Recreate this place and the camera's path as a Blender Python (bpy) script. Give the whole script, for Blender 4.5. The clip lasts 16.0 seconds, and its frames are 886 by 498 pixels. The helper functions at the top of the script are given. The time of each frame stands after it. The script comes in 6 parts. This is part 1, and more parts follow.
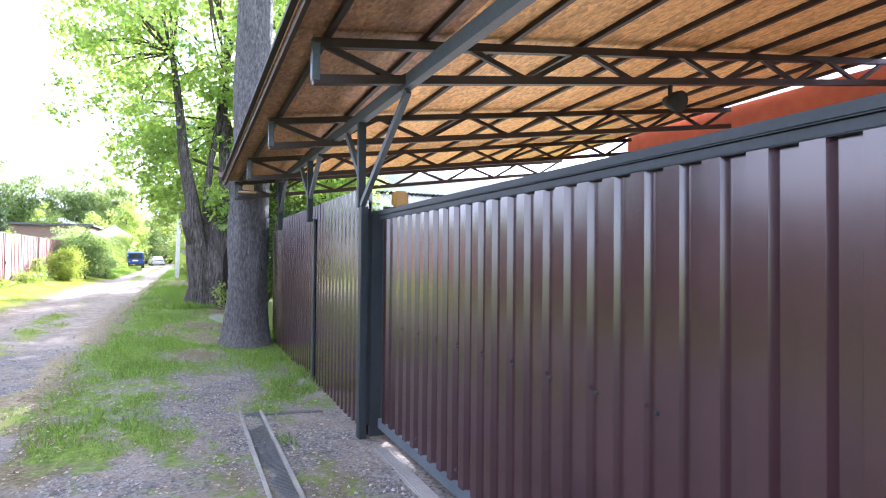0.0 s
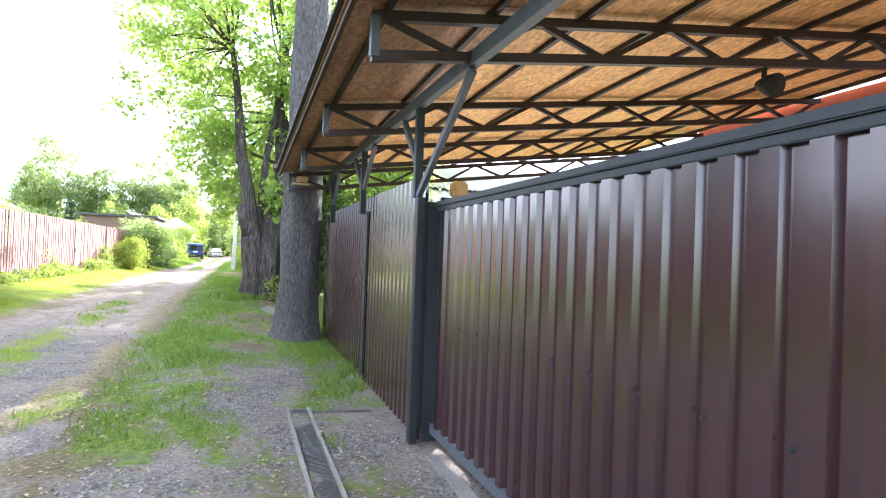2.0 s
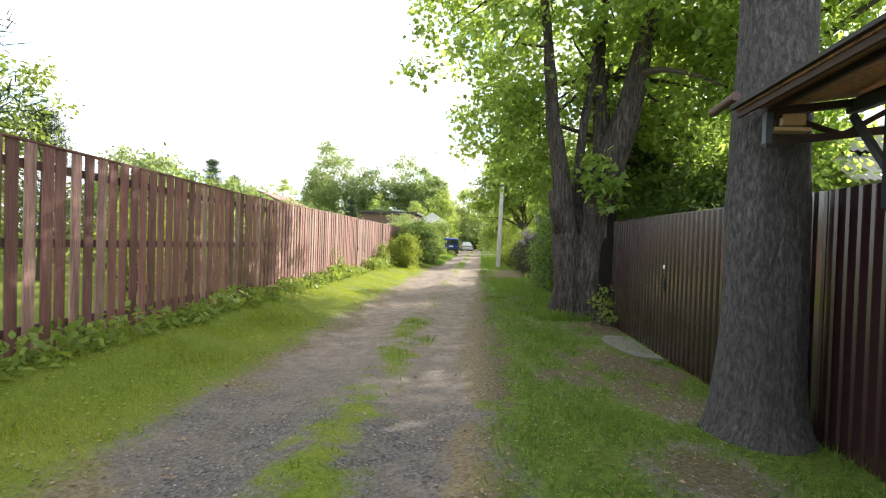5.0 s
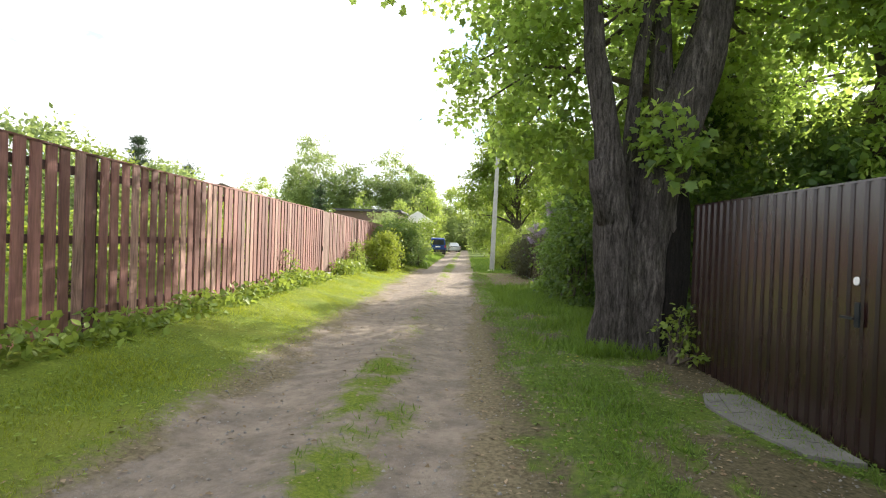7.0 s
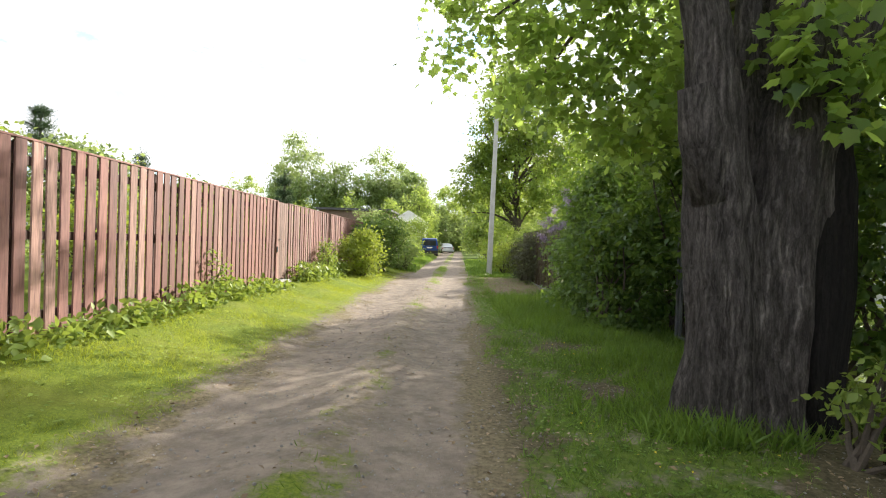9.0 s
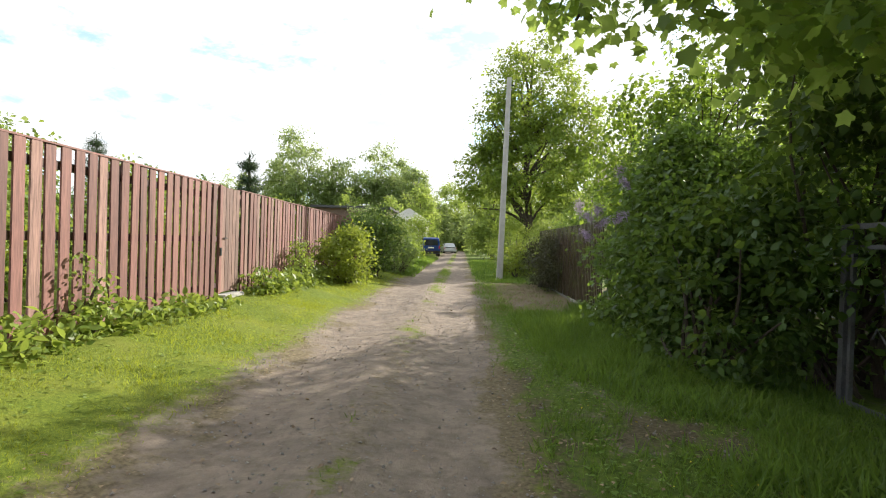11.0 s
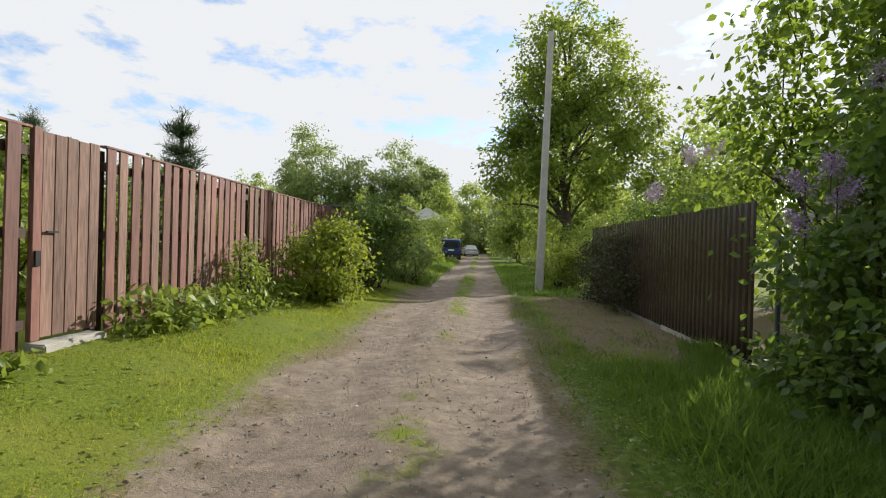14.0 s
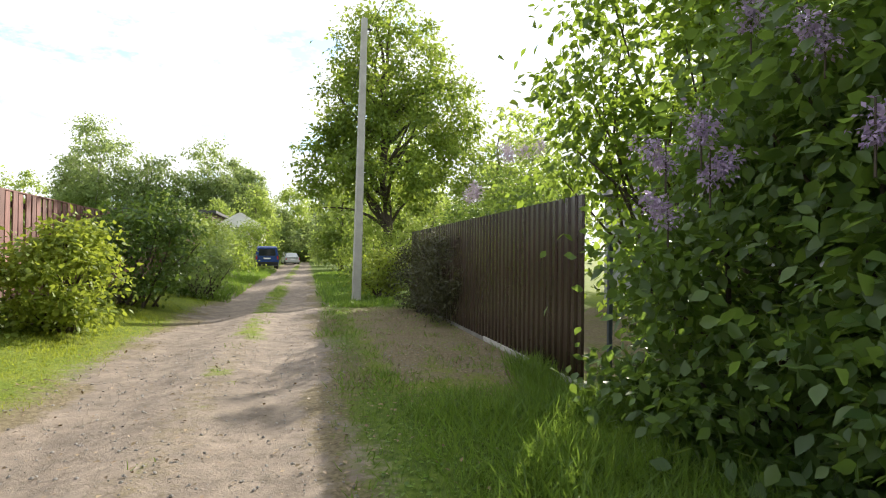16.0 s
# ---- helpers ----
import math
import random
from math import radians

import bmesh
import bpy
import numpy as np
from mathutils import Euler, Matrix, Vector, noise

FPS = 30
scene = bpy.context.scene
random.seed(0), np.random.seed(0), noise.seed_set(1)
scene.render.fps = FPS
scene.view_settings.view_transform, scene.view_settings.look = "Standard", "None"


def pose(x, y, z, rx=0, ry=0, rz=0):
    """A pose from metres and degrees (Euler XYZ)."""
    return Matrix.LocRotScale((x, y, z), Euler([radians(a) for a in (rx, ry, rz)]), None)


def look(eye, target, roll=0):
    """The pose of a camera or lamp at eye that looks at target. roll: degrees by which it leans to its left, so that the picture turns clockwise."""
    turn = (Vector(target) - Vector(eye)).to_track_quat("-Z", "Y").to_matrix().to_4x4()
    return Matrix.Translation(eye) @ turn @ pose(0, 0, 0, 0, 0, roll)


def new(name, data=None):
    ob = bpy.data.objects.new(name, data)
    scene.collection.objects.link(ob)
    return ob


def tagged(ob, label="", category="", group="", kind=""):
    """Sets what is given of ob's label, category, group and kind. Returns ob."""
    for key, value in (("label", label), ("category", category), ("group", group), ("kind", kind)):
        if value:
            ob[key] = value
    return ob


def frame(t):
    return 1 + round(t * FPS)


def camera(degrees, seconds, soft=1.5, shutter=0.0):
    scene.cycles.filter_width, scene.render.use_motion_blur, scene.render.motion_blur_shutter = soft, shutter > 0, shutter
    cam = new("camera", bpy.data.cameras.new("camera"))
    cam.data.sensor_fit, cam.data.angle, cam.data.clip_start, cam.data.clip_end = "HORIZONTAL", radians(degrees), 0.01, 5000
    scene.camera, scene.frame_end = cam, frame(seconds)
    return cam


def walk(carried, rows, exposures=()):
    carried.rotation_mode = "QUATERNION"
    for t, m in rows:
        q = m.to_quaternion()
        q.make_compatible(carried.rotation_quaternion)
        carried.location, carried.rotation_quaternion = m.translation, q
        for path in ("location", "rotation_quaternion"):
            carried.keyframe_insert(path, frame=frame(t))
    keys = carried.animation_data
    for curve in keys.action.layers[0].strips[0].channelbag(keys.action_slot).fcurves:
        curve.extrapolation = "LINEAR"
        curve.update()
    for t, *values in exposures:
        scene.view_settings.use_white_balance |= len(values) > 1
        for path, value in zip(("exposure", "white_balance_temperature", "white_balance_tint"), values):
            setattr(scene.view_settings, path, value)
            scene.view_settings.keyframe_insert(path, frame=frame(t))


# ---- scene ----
cam = camera(77.2, 16.0, soft=1.1)
# seconds; metres; degrees of tilt, roll and heading
ROWS = [
    (0.0, 0.011, -0.006, 1.505, 91.00, -0.54, -25.00),
    (0.5, 0.441, -0.046, 1.505, 91.12, -0.26, -26.62),
    (1.0, 0.577, -0.050, 1.527, 91.22, -0.58, -25.08),
    (1.5, 0.460, 0.057, 1.494, 91.15, -1.27, -23.68),
    (2.0, 0.066, 0.356, 1.469, 90.79, -2.10, -19.99),
    (2.5, -0.209, 1.001, 1.495, 89.78, -1.94, -9.84),
    (3.0, -0.499, 1.851, 1.480, 89.46, -2.02, -3.19),
    (3.5, -0.800, 2.715, 1.513, 89.35, -1.98, -1.24),
    (4.0, -1.127, 3.662, 1.579, 89.20, -1.98, 2.94),
    (4.5, -1.340, 4.566, 1.618, 89.13, -1.82, 3.45),
    (5.0, -1.591, 5.494, 1.620, 89.11, -1.90, 3.76),
    (7.5, -1.878, 10.695, 1.487, 89.32, -1.88, 2.08),
    (8.0, -1.869, 11.590, 1.463, 89.37, -1.82, 2.03),
    (10.5, -1.977, 16.030, 1.458, 89.43, -1.86, 1.05),
    (11.0, -2.031, 16.940, 1.467, 89.36, -1.79, 1.83),
    (11.5, -2.020, 17.771, 1.470, 89.43, -1.70, 2.50),
    (12.0, -2.114, 18.726, 1.429, 89.43, -1.63, 3.92),
    (12.5, -2.140, 19.515, 1.439, 89.48, -1.60, 4.09),
    (13.0, -2.209, 20.358, 1.418, 89.50, -1.56, 4.92),
    (13.5, -2.245, 21.127, 1.423, 89.50, -1.48, 5.13),
    (14.0, -2.294, 21.863, 1.415, 89.56, -1.64, 3.90),
    (14.5, -2.303, 22.360, 1.428, 89.91, -1.58, 0.06),
    (15.0, -2.270, 22.865, 1.407, 90.02, -1.36, -2.06),
    (15.5, -2.102, 23.257, 1.390, 90.19, -0.91, -7.87),
    (16.0, -1.828, 23.485, 1.396, 90.61, -0.59, -13.84),
]
walk(cam, [(t, pose(x, y, z, rx, ry, rz)) for t, x, y, z, rx, ry, rz in ROWS],
     exposures=[(0.0, 2.75, 5400, 22), (0.5, 2.95, 5300, 20), (1.5, 2.9, 5400, 19), (2.2, 2.6, 5800, 14), (3.0, 2.05, 6200, 11), (4.0, 1.55, 6300, 10), (5.0, 1.4, 6500, 10), (8.0, 1.32, 6500, 10), (11.0, 0.86, 6500, 10), (12.5, 0.46, 6500, 10), (13.2, 0.36, 6400, 10), (14.0, 0.25, 6500, 10), (14.5, 0.33, 6500, 10), (15.0, 0.45, 6400, 10), (16.0, 0.9, 6500, 10)])

# ---- world, sun ----
SUN_EL, SUN_AZ = 25.0, 38.0
world = bpy.data.worlds.new("sky")
scene.world = world
world.use_nodes = True
wn, wl = world.node_tree.nodes, world.node_tree.links
wn.clear()
w_out = wn.new("ShaderNodeOutputWorld")
w_bg = wn.new("ShaderNodeBackground")
w_sky = wn.new("ShaderNodeTexSky")
w_sky.sky_type, w_sky.sun_disc = "NISHITA", False
w_sky.sun_elevation, w_sky.sun_rotation = radians(SUN_EL), radians(SUN_AZ)
w_sky.air_density, w_sky.dust_density, w_sky.ozone_density = 1.0, 0.5, 4.0
w_co = wn.new("ShaderNodeTexCoord")
w_map = wn.new("ShaderNodeMapping")
w_map.inputs["Scale"].default_value = (1.5, 1.5, 3.6)
w_noise = wn.new("ShaderNodeTexNoise")
w_noise.inputs["Scale"].default_value, w_noise.inputs["Detail"].default_value = 5.2, 9.0
w_noise.inputs["Roughness"].default_value = 0.62
w_ramp = wn.new("ShaderNodeValToRGB")
w_ramp.color_ramp.elements[0].color = (0.22, 0.22, 0.22, 1)
w_ramp.color_ramp.elements[0].position, w_ramp.color_ramp.elements[1].position = 0.36, 0.47
w_mix = wn.new("ShaderNodeMixRGB")
w_mix.inputs["Color2"].default_value = (8.5, 8.7, 8.95, 1)
wl.new(w_co.outputs["Generated"], w_map.inputs["Vector"])
wl.new(w_map.outputs["Vector"], w_noise.inputs["Vector"])
wl.new(w_noise.outputs["Fac"], w_ramp.inputs["Fac"])
wl.new(w_ramp.outputs["Color"], w_mix.inputs["Fac"])
w_clear = wn.new("ShaderNodeHueSaturation")
w_clear.inputs["Value"].default_value = 2.1
wl.new(w_sky.outputs["Color"], w_clear.inputs["Color"])
wl.new(w_clear.outputs["Color"], w_mix.inputs["Color1"])
wl.new(w_mix.outputs["Color"], w_bg.inputs["Color"])
w_bg.inputs["Strength"].default_value = 0.085
wl.new(w_bg.outputs["Background"], w_out.inputs["Surface"])

sun_data = bpy.data.lights.new("sun", "SUN")
sun_data.energy, sun_data.angle, sun_data.color = 5.0, radians(0.6), (1.0, 0.92, 0.80)
sun = new("sun", sun_data)
az, el = radians(SUN_AZ), radians(SUN_EL)
to_sun = Vector((math.sin(az) * math.cos(el), math.cos(az) * math.cos(el), math.sin(el)))
sun.matrix_world = look(to_sun * 60, (0, 0, 0))

# ---- materials ----


def node(nt, kind, **values):
    n = nt.nodes.new(kind)
    for key, value in values.items():
        n.inputs[key.replace("_", " ")].default_value = value
    return n


def surface(name, dark, light, rough=0.7, metal=0.0, scale=6.0, fine=60.0, bump=0.3, stretch=(1, 1, 1), spread=0.0, depth=0.01, spec=0.5, coat=0.0):
    """A material whose colour wanders between two tones at two scales, with relief; spread varies it from object to object."""
    m = bpy.data.materials.new(name)
    m.use_nodes = True
    nt = m.node_tree
    b = nt.nodes["Principled BSDF"]
    b.inputs["Metallic"].default_value = metal
    b.inputs["Specular IOR Level"].default_value = spec
    b.inputs["Coat Weight"].default_value = coat
    b.inputs["Coat Roughness"].default_value = rough * 0.8
    co = nt.nodes.new("ShaderNodeNewGeometry")
    mp = nt.nodes.new("ShaderNodeMapping")
    mp.inputs["Scale"].default_value = stretch
    nt.links.new(co.outputs["Position"], mp.inputs["Vector"])
    big = node(nt, "ShaderNodeTexNoise", Scale=scale, Detail=5.0, Roughness=0.6)
    small = node(nt, "ShaderNodeTexNoise", Scale=fine, Detail=4.0, Roughness=0.65)
    for n in (big, small):
        nt.links.new(mp.outputs["Vector"], n.inputs["Vector"])
    half = nt.nodes.new("ShaderNodeMath")
    half.operation = "ADD"
    nt.links.new(big.outputs["Fac"], half.inputs[0])
    nt.links.new(small.outputs["Fac"], half.inputs[1])
    ramp = nt.nodes.new("ShaderNodeMapRange")
    ramp.inputs["From Min"].default_value, ramp.inputs["From Max"].default_value = 0.7, 1.3
    nt.links.new(half.outputs[0], ramp.inputs["Value"])
    mix = nt.nodes.new("ShaderNodeMixRGB")
    mix.inputs["Color1"].default_value, mix.inputs["Color2"].default_value = (*dark, 1), (*light, 1)
    nt.links.new(ramp.outputs["Result"], mix.inputs["Fac"])
    colour = mix.outputs["Color"]
    if spread:
        info = nt.nodes.new("ShaderNodeObjectInfo")
        vary = nt.nodes.new("ShaderNodeMapRange")
        vary.inputs["To Min"].default_value, vary.inputs["To Max"].default_value = 1 - spread, 1 + spread
        nt.links.new(info.outputs["Random"], vary.inputs["Value"])
        hsv = nt.nodes.new("ShaderNodeHueSaturation")
        nt.links.new(vary.outputs["Result"], hsv.inputs["Value"])
        nt.links.new(colour, hsv.inputs["Color"])
        colour = hsv.outputs["Color"]
    nt.links.new(colour, b.inputs["Base Color"])
    rr = nt.nodes.new("ShaderNodeMapRange")
    rr.inputs["To Min"].default_value, rr.inputs["To Max"].default_value = max(rough - 0.08, 0.02), min(rough + 0.08, 1)
    nt.links.new(big.outputs["Fac"], rr.inputs["Value"])
    nt.links.new(rr.outputs["Result"], b.inputs["Roughness"])
    if bump:
        bp = node(nt, "ShaderNodeBump", Strength=bump, Distance=depth)
        nt.links.new(small.outputs["Fac"], bp.inputs["Height"])
        nt.links.new(bp.outputs["Normal"], b.inputs["Normal"])
    return m


def leaf_stuff(name, dark, light, through_colour, share=0.42, rough=0.5):
    """Leaves: each one its own tone, a little gloss, light shining through."""
    m = bpy.data.materials.new(name)
    m.use_nodes = True
    nt = m.node_tree
    b = nt.nodes["Principled BSDF"]
    out = nt.nodes["Material Output"]
    geo = nt.nodes.new("ShaderNodeNewGeometry")
    noi = node(nt, "ShaderNodeTexNoise", Scale=0.9, Detail=3.0)
    nt.links.new(geo.outputs["Position"], noi.inputs["Vector"])
    add = nt.nodes.new("ShaderNodeMath")
    add.operation = "ADD"
    nt.links.new(geo.outputs["Random Per Island"], add.inputs[0])
    nt.links.new(noi.outputs["Fac"], add.inputs[1])
    rng = nt.nodes.new("ShaderNodeMapRange")
    rng.inputs["From Min"].default_value, rng.inputs["From Max"].default_value = 0.35, 1.65
    nt.links.new(add.outputs[0], rng.inputs["Value"])
    mix = nt.nodes.new("ShaderNodeMixRGB")
    mix.inputs["Color1"].default_value, mix.inputs["Color2"].default_value = (*dark, 1), (*light, 1)
    nt.links.new(rng.outputs["Result"], mix.inputs["Fac"])
    nt.links.new(mix.outputs["Color"], b.inputs["Base Color"])
    b.inputs["Roughness"].default_value = rough
    b.inputs["Specular IOR Level"].default_value = 0.35
    tr = nt.nodes.new("ShaderNodeBsdfTranslucent")
    tint = nt.nodes.new("ShaderNodeMixRGB")
    tint.inputs["Color1"].default_value = (*[c * 0.55 for c in through_colour], 1)
    tint.inputs["Color2"].default_value = (*through_colour, 1)
    nt.links.new(rng.outputs["Result"], tint.inputs["Fac"])
    nt.links.new(tint.outputs["Color"], tr.inputs["Color"])
    sh = node(nt, "ShaderNodeMixShader", Fac=share)
    nt.links.new(b.outputs["BSDF"], sh.inputs[1])
    nt.links.new(tr.outputs["BSDF"], sh.inputs[2])
    nt.links.new(sh.outputs["Shader"], out.inputs["Surface"])
    return m


def bark_stuff(name, dark, light, cell=22.0, stretch=(1, 1, 0.25), depth=0.05, crack=0.13, cleft=0.65):
    """Furrowed bark: upright ridges with darker clefts."""
    m = surface(name, dark, light, rough=0.9, scale=3.0, fine=70.0, bump=0.0, stretch=(1, 1, 0.4), spec=0.2)
    nt = m.node_tree
    b = nt.nodes["Principled BSDF"]
    geo = nt.nodes.new("ShaderNodeNewGeometry")
    warp = node(nt, "ShaderNodeTexNoise", Scale=5.0, Detail=4.0)
    nt.links.new(geo.outputs["Position"], warp.inputs["Vector"])
    vm = nt.nodes.new("ShaderNodeMixRGB")
    vm.blend_type = "ADD"
    vm.inputs["Fac"].default_value = 0.08
    nt.links.new(geo.outputs["Position"], vm.inputs["Color1"])
    nt.links.new(warp.outputs["Color"], vm.inputs["Color2"])
    mp = nt.nodes.new("ShaderNodeMapping")
    mp.inputs["Scale"].default_value = stretch
    nt.links.new(vm.outputs["Color"], mp.inputs["Vector"])
    ridge = node(nt, "ShaderNodeTexNoise", Scale=cell, Detail=7.0, Roughness=0.68)
    nt.links.new(mp.outputs["Vector"], ridge.inputs["Vector"])
    rg = nt.nodes.new("ShaderNodeMapRange")
    rg.inputs["From Min"].default_value, rg.inputs["From Max"].default_value = 0.5 - crack, 0.5 + crack
    nt.links.new(ridge.outputs["Fac"], rg.inputs["Value"])
    old = b.inputs["Base Color"].links[0].from_socket
    mul = nt.nodes.new("ShaderNodeMixRGB")
    mul.inputs["Color1"].default_value = (*[c * cleft for c in dark], 1)
    nt.links.new(rg.outputs["Result"], mul.inputs["Fac"])
    nt.links.new(old, mul.inputs["Color2"])
    nt.links.new(mul.outputs["Color"], b.inputs["Base Color"])
    fine = node(nt, "ShaderNodeTexNoise", Scale=45.0, Detail=5.0)
    nt.links.new(mp.outputs["Vector"], fine.inputs["Vector"])
    sm = nt.nodes.new("ShaderNodeMath")
    sm.operation = "MULTIPLY_ADD"
    sm.inputs[1].default_value = 0.5
    nt.links.new(fine.outputs["Fac"], sm.inputs[0])
    nt.links.new(rg.outputs["Result"], sm.inputs[2])
    bp = node(nt, "ShaderNodeBump", Strength=0.9, Distance=depth)
    nt.links.new(sm.outputs[0], bp.inputs["Height"])
    nt.links.new(bp.outputs["Normal"], b.inputs["Normal"])
    return m


def strand_board(name, dark, light):
    """Oriented strand board: flakes lying every way, warm and resinous."""
    m = surface(name, dark, light, rough=0.65, scale=1.2, fine=30.0, bump=0.0)
    nt = m.node_tree
    b = nt.nodes["Principled BSDF"]
    geo = nt.nodes.new("ShaderNodeNewGeometry")
    mp = nt.nodes.new("ShaderNodeMapping")
    mp.inputs["Scale"].default_value = (1.0, 0.42, 0.3)
    mp.inputs["Rotation"].default_value = (0, 0, 0.5)
    nt.links.new(geo.outputs["Position"], mp.inputs["Vector"])
    vo = node(nt, "ShaderNodeTexVoronoi", Scale=38.0)
    nt.links.new(mp.outputs["Vector"], vo.inputs["Vector"])
    hsv = nt.nodes.new("ShaderNodeHueSaturation")
    rg = nt.nodes.new("ShaderNodeMapRange")
    rg.inputs["To Min"].default_value, rg.inputs["To Max"].default_value = 0.55, 1.35
    nt.links.new(vo.outputs["Color"], rg.inputs["Value"])
    nt.links.new(rg.outputs["Result"], hsv.inputs["Value"])
    old = b.inputs["Base Color"].links[0].from_socket
    nt.links.new(old, hsv.inputs["Color"])
    nt.links.new(hsv.outputs["Color"], b.inputs["Base Color"])
    return m


def ground_stuff(name):
    """Lane ground: gravel wheel tracks, dust, dry litter and turf, shared out by the mesh's own turf and litter
    attributes and its tone for the shaded verge.
    """
    m = bpy.data.materials.new(name)
    m.use_nodes = True
    nt = m.node_tree
    b = nt.nodes["Principled BSDF"]
    b.inputs["Roughness"].default_value = 0.95
    b.inputs["Specular IOR Level"].default_value = 0.15
    geo = nt.nodes.new("ShaderNodeNewGeometry")

    def noise_at(scale, detail=5.0, rough=0.6):
        n = node(nt, "ShaderNodeTexNoise", Scale=scale, Detail=detail, Roughness=rough)
        nt.links.new(geo.outputs["Position"], n.inputs["Vector"])
        return n.outputs["Fac"]

    def mixed(a, c, fac, lo=0.35, hi=0.65):
        rg = nt.nodes.new("ShaderNodeMapRange")
        rg.inputs["From Min"].default_value, rg.inputs["From Max"].default_value = lo, hi
        nt.links.new(fac, rg.inputs["Value"])
        mx = nt.nodes.new("ShaderNodeMixRGB")
        for key, v in (("Color1", a), ("Color2", c)):
            if isinstance(v, tuple):
                mx.inputs[key].default_value = (*v, 1)
            else:
                nt.links.new(v, mx.inputs[key])
        nt.links.new(rg.outputs["Result"], mx.inputs["Fac"])
        return mx.outputs["Color"]

    def share(key, wobble, amount):
        at = nt.nodes.new("ShaderNodeAttribute")
        at.attribute_name = key
        mu = nt.nodes.new("ShaderNodeMath")
        mu.operation = "MULTIPLY_ADD"
        mu.inputs[1].default_value, mu.inputs[2].default_value = amount, -amount / 2
        nt.links.new(wobble, mu.inputs[0])
        ad = nt.nodes.new("ShaderNodeMath")
        ad.operation = "ADD"
        nt.links.new(at.outputs["Fac"], ad.inputs[0])
        nt.links.new(mu.outputs[0], ad.inputs[1])
        return ad.outputs[0]

    stone = node(nt, "ShaderNodeTexVoronoi", Scale=42.0)
    nt.links.new(geo.outputs["Position"], stone.inputs["Vector"])
    gravel = mixed((0.048, 0.046, 0.045), (0.175, 0.166, 0.158), stone.outputs["Color"], 0.1, 0.9)
    dust = mixed((0.185, 0.15, 0.122), (0.335, 0.275, 0.22), noise_at(3.0, 8.0, 0.7))
    bed = mixed(dust, gravel, noise_at(1.1, 6.0, 0.7), 0.1, 0.55)
    far = share("dusty", noise_at(2.0), 0.5)
    bed = mixed(bed, dust, far, 0.3, 1.1)
    litter = mixed((0.115, 0.092, 0.058), (0.235, 0.195, 0.122), noise_at(26.0))
    turf = mixed((0.055, 0.092, 0.012), (0.2, 0.25, 0.032), noise_at(34.0, 8.0, 0.8))
    turf = mixed(turf, mixed((0.12, 0.14, 0.025), (0.27, 0.28, 0.055), noise_at(40.0, 8.0, 0.8)), noise_at(0.9), 0.45, 0.8)
    # greener, darker turf: shade on the right verge put into the colour
    shaded = mixed((0.05, 0.085, 0.015), (0.135, 0.185, 0.03), noise_at(14.0, 6.0, 0.7))
    turf = mixed(turf, shaded, share("shaded", noise_at(2.5), 0.3), 0.3, 0.7)
    crumb = mixed((0.09, 0.075, 0.06), (0.2, 0.165, 0.13), noise_at(40.0))
    bed = mixed(bed, crumb, noise_at(5.0, 9.0, 0.8), 0.5, 0.66)
    # litter takes a darker olive on the same verge
    litter = mixed(litter, mixed((0.06, 0.054, 0.03), (0.15, 0.125, 0.075), noise_at(26.0)), share("shaded", noise_at(3.0), 0.4), 0.3, 0.8)
    c = mixed(bed, litter, share("litter", noise_at(9.0, 6.0, 0.7), 1.1), 0.35, 0.65)
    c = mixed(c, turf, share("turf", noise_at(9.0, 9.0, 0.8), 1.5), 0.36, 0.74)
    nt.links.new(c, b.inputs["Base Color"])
    hsum = nt.nodes.new("ShaderNodeMath")
    hsum.operation = "ADD"
    nt.links.new(noise_at(55.0, 4.0, 0.7), hsum.inputs[0])
    nt.links.new(noise_at(18.0, 6.0, 0.7), hsum.inputs[1])
    bp = node(nt, "ShaderNodeBump", Strength=0.55, Distance=0.02)
    nt.links.new(hsum.outputs[0], bp.inputs["Height"])
    nt.links.new(bp.outputs["Normal"], b.inputs["Normal"])
    return m


def glass_stuff(name, tone):
    m = bpy.data.materials.new(name)
    m.use_nodes = True
    b = m.node_tree.nodes["Principled BSDF"]
    b.inputs["Base Color"].default_value = (*tone, 1)
    b.inputs["Roughness"].default_value = 0.06
    b.inputs["Specular IOR Level"].default_value = 0.8
    return m


M_GROUND = ground_stuff("lane_ground")
M_SHEET = surface("brown_sheet_steel", (0.024, 0.0098, 0.0118), (0.034, 0.0142, 0.0168), rough=0.2, scale=2.0, fine=18.0, bump=0.02, spec=0.5, coat=0.85)
M_SHEET_OLD = surface("weathered_brown_sheet", (0.013, 0.0058, 0.0054), (0.028, 0.0122, 0.011), rough=0.27, scale=2.0, fine=18.0, bump=0.05, stretch=(1, 1, 0.15), spec=0.45, coat=0.5)
M_STEEL = surface("dark_painted_steel", (0.010, 0.014, 0.016), (0.024, 0.03, 0.034), rough=0.5, scale=4.0, fine=50.0, bump=0.1, spec=0.3)
M_TRUSS = surface("brown_truss_steel", (0.016, 0.009, 0.008), (0.035, 0.02, 0.017), rough=0.55, scale=5.0, fine=50.0, bump=0.1)
M_BEAM = surface("grey_blue_beam_paint", (0.035, 0.045, 0.053), (0.08, 0.096, 0.108), rough=0.55, scale=5.0, fine=50.0, bump=0.1)
M_OSB = strand_board("strand_board", (0.54, 0.285, 0.09), (0.76, 0.46, 0.18))
M_OSB_WET = strand_board("rain_stained_strand_board", (0.19, 0.09, 0.04), (0.42, 0.23, 0.1))
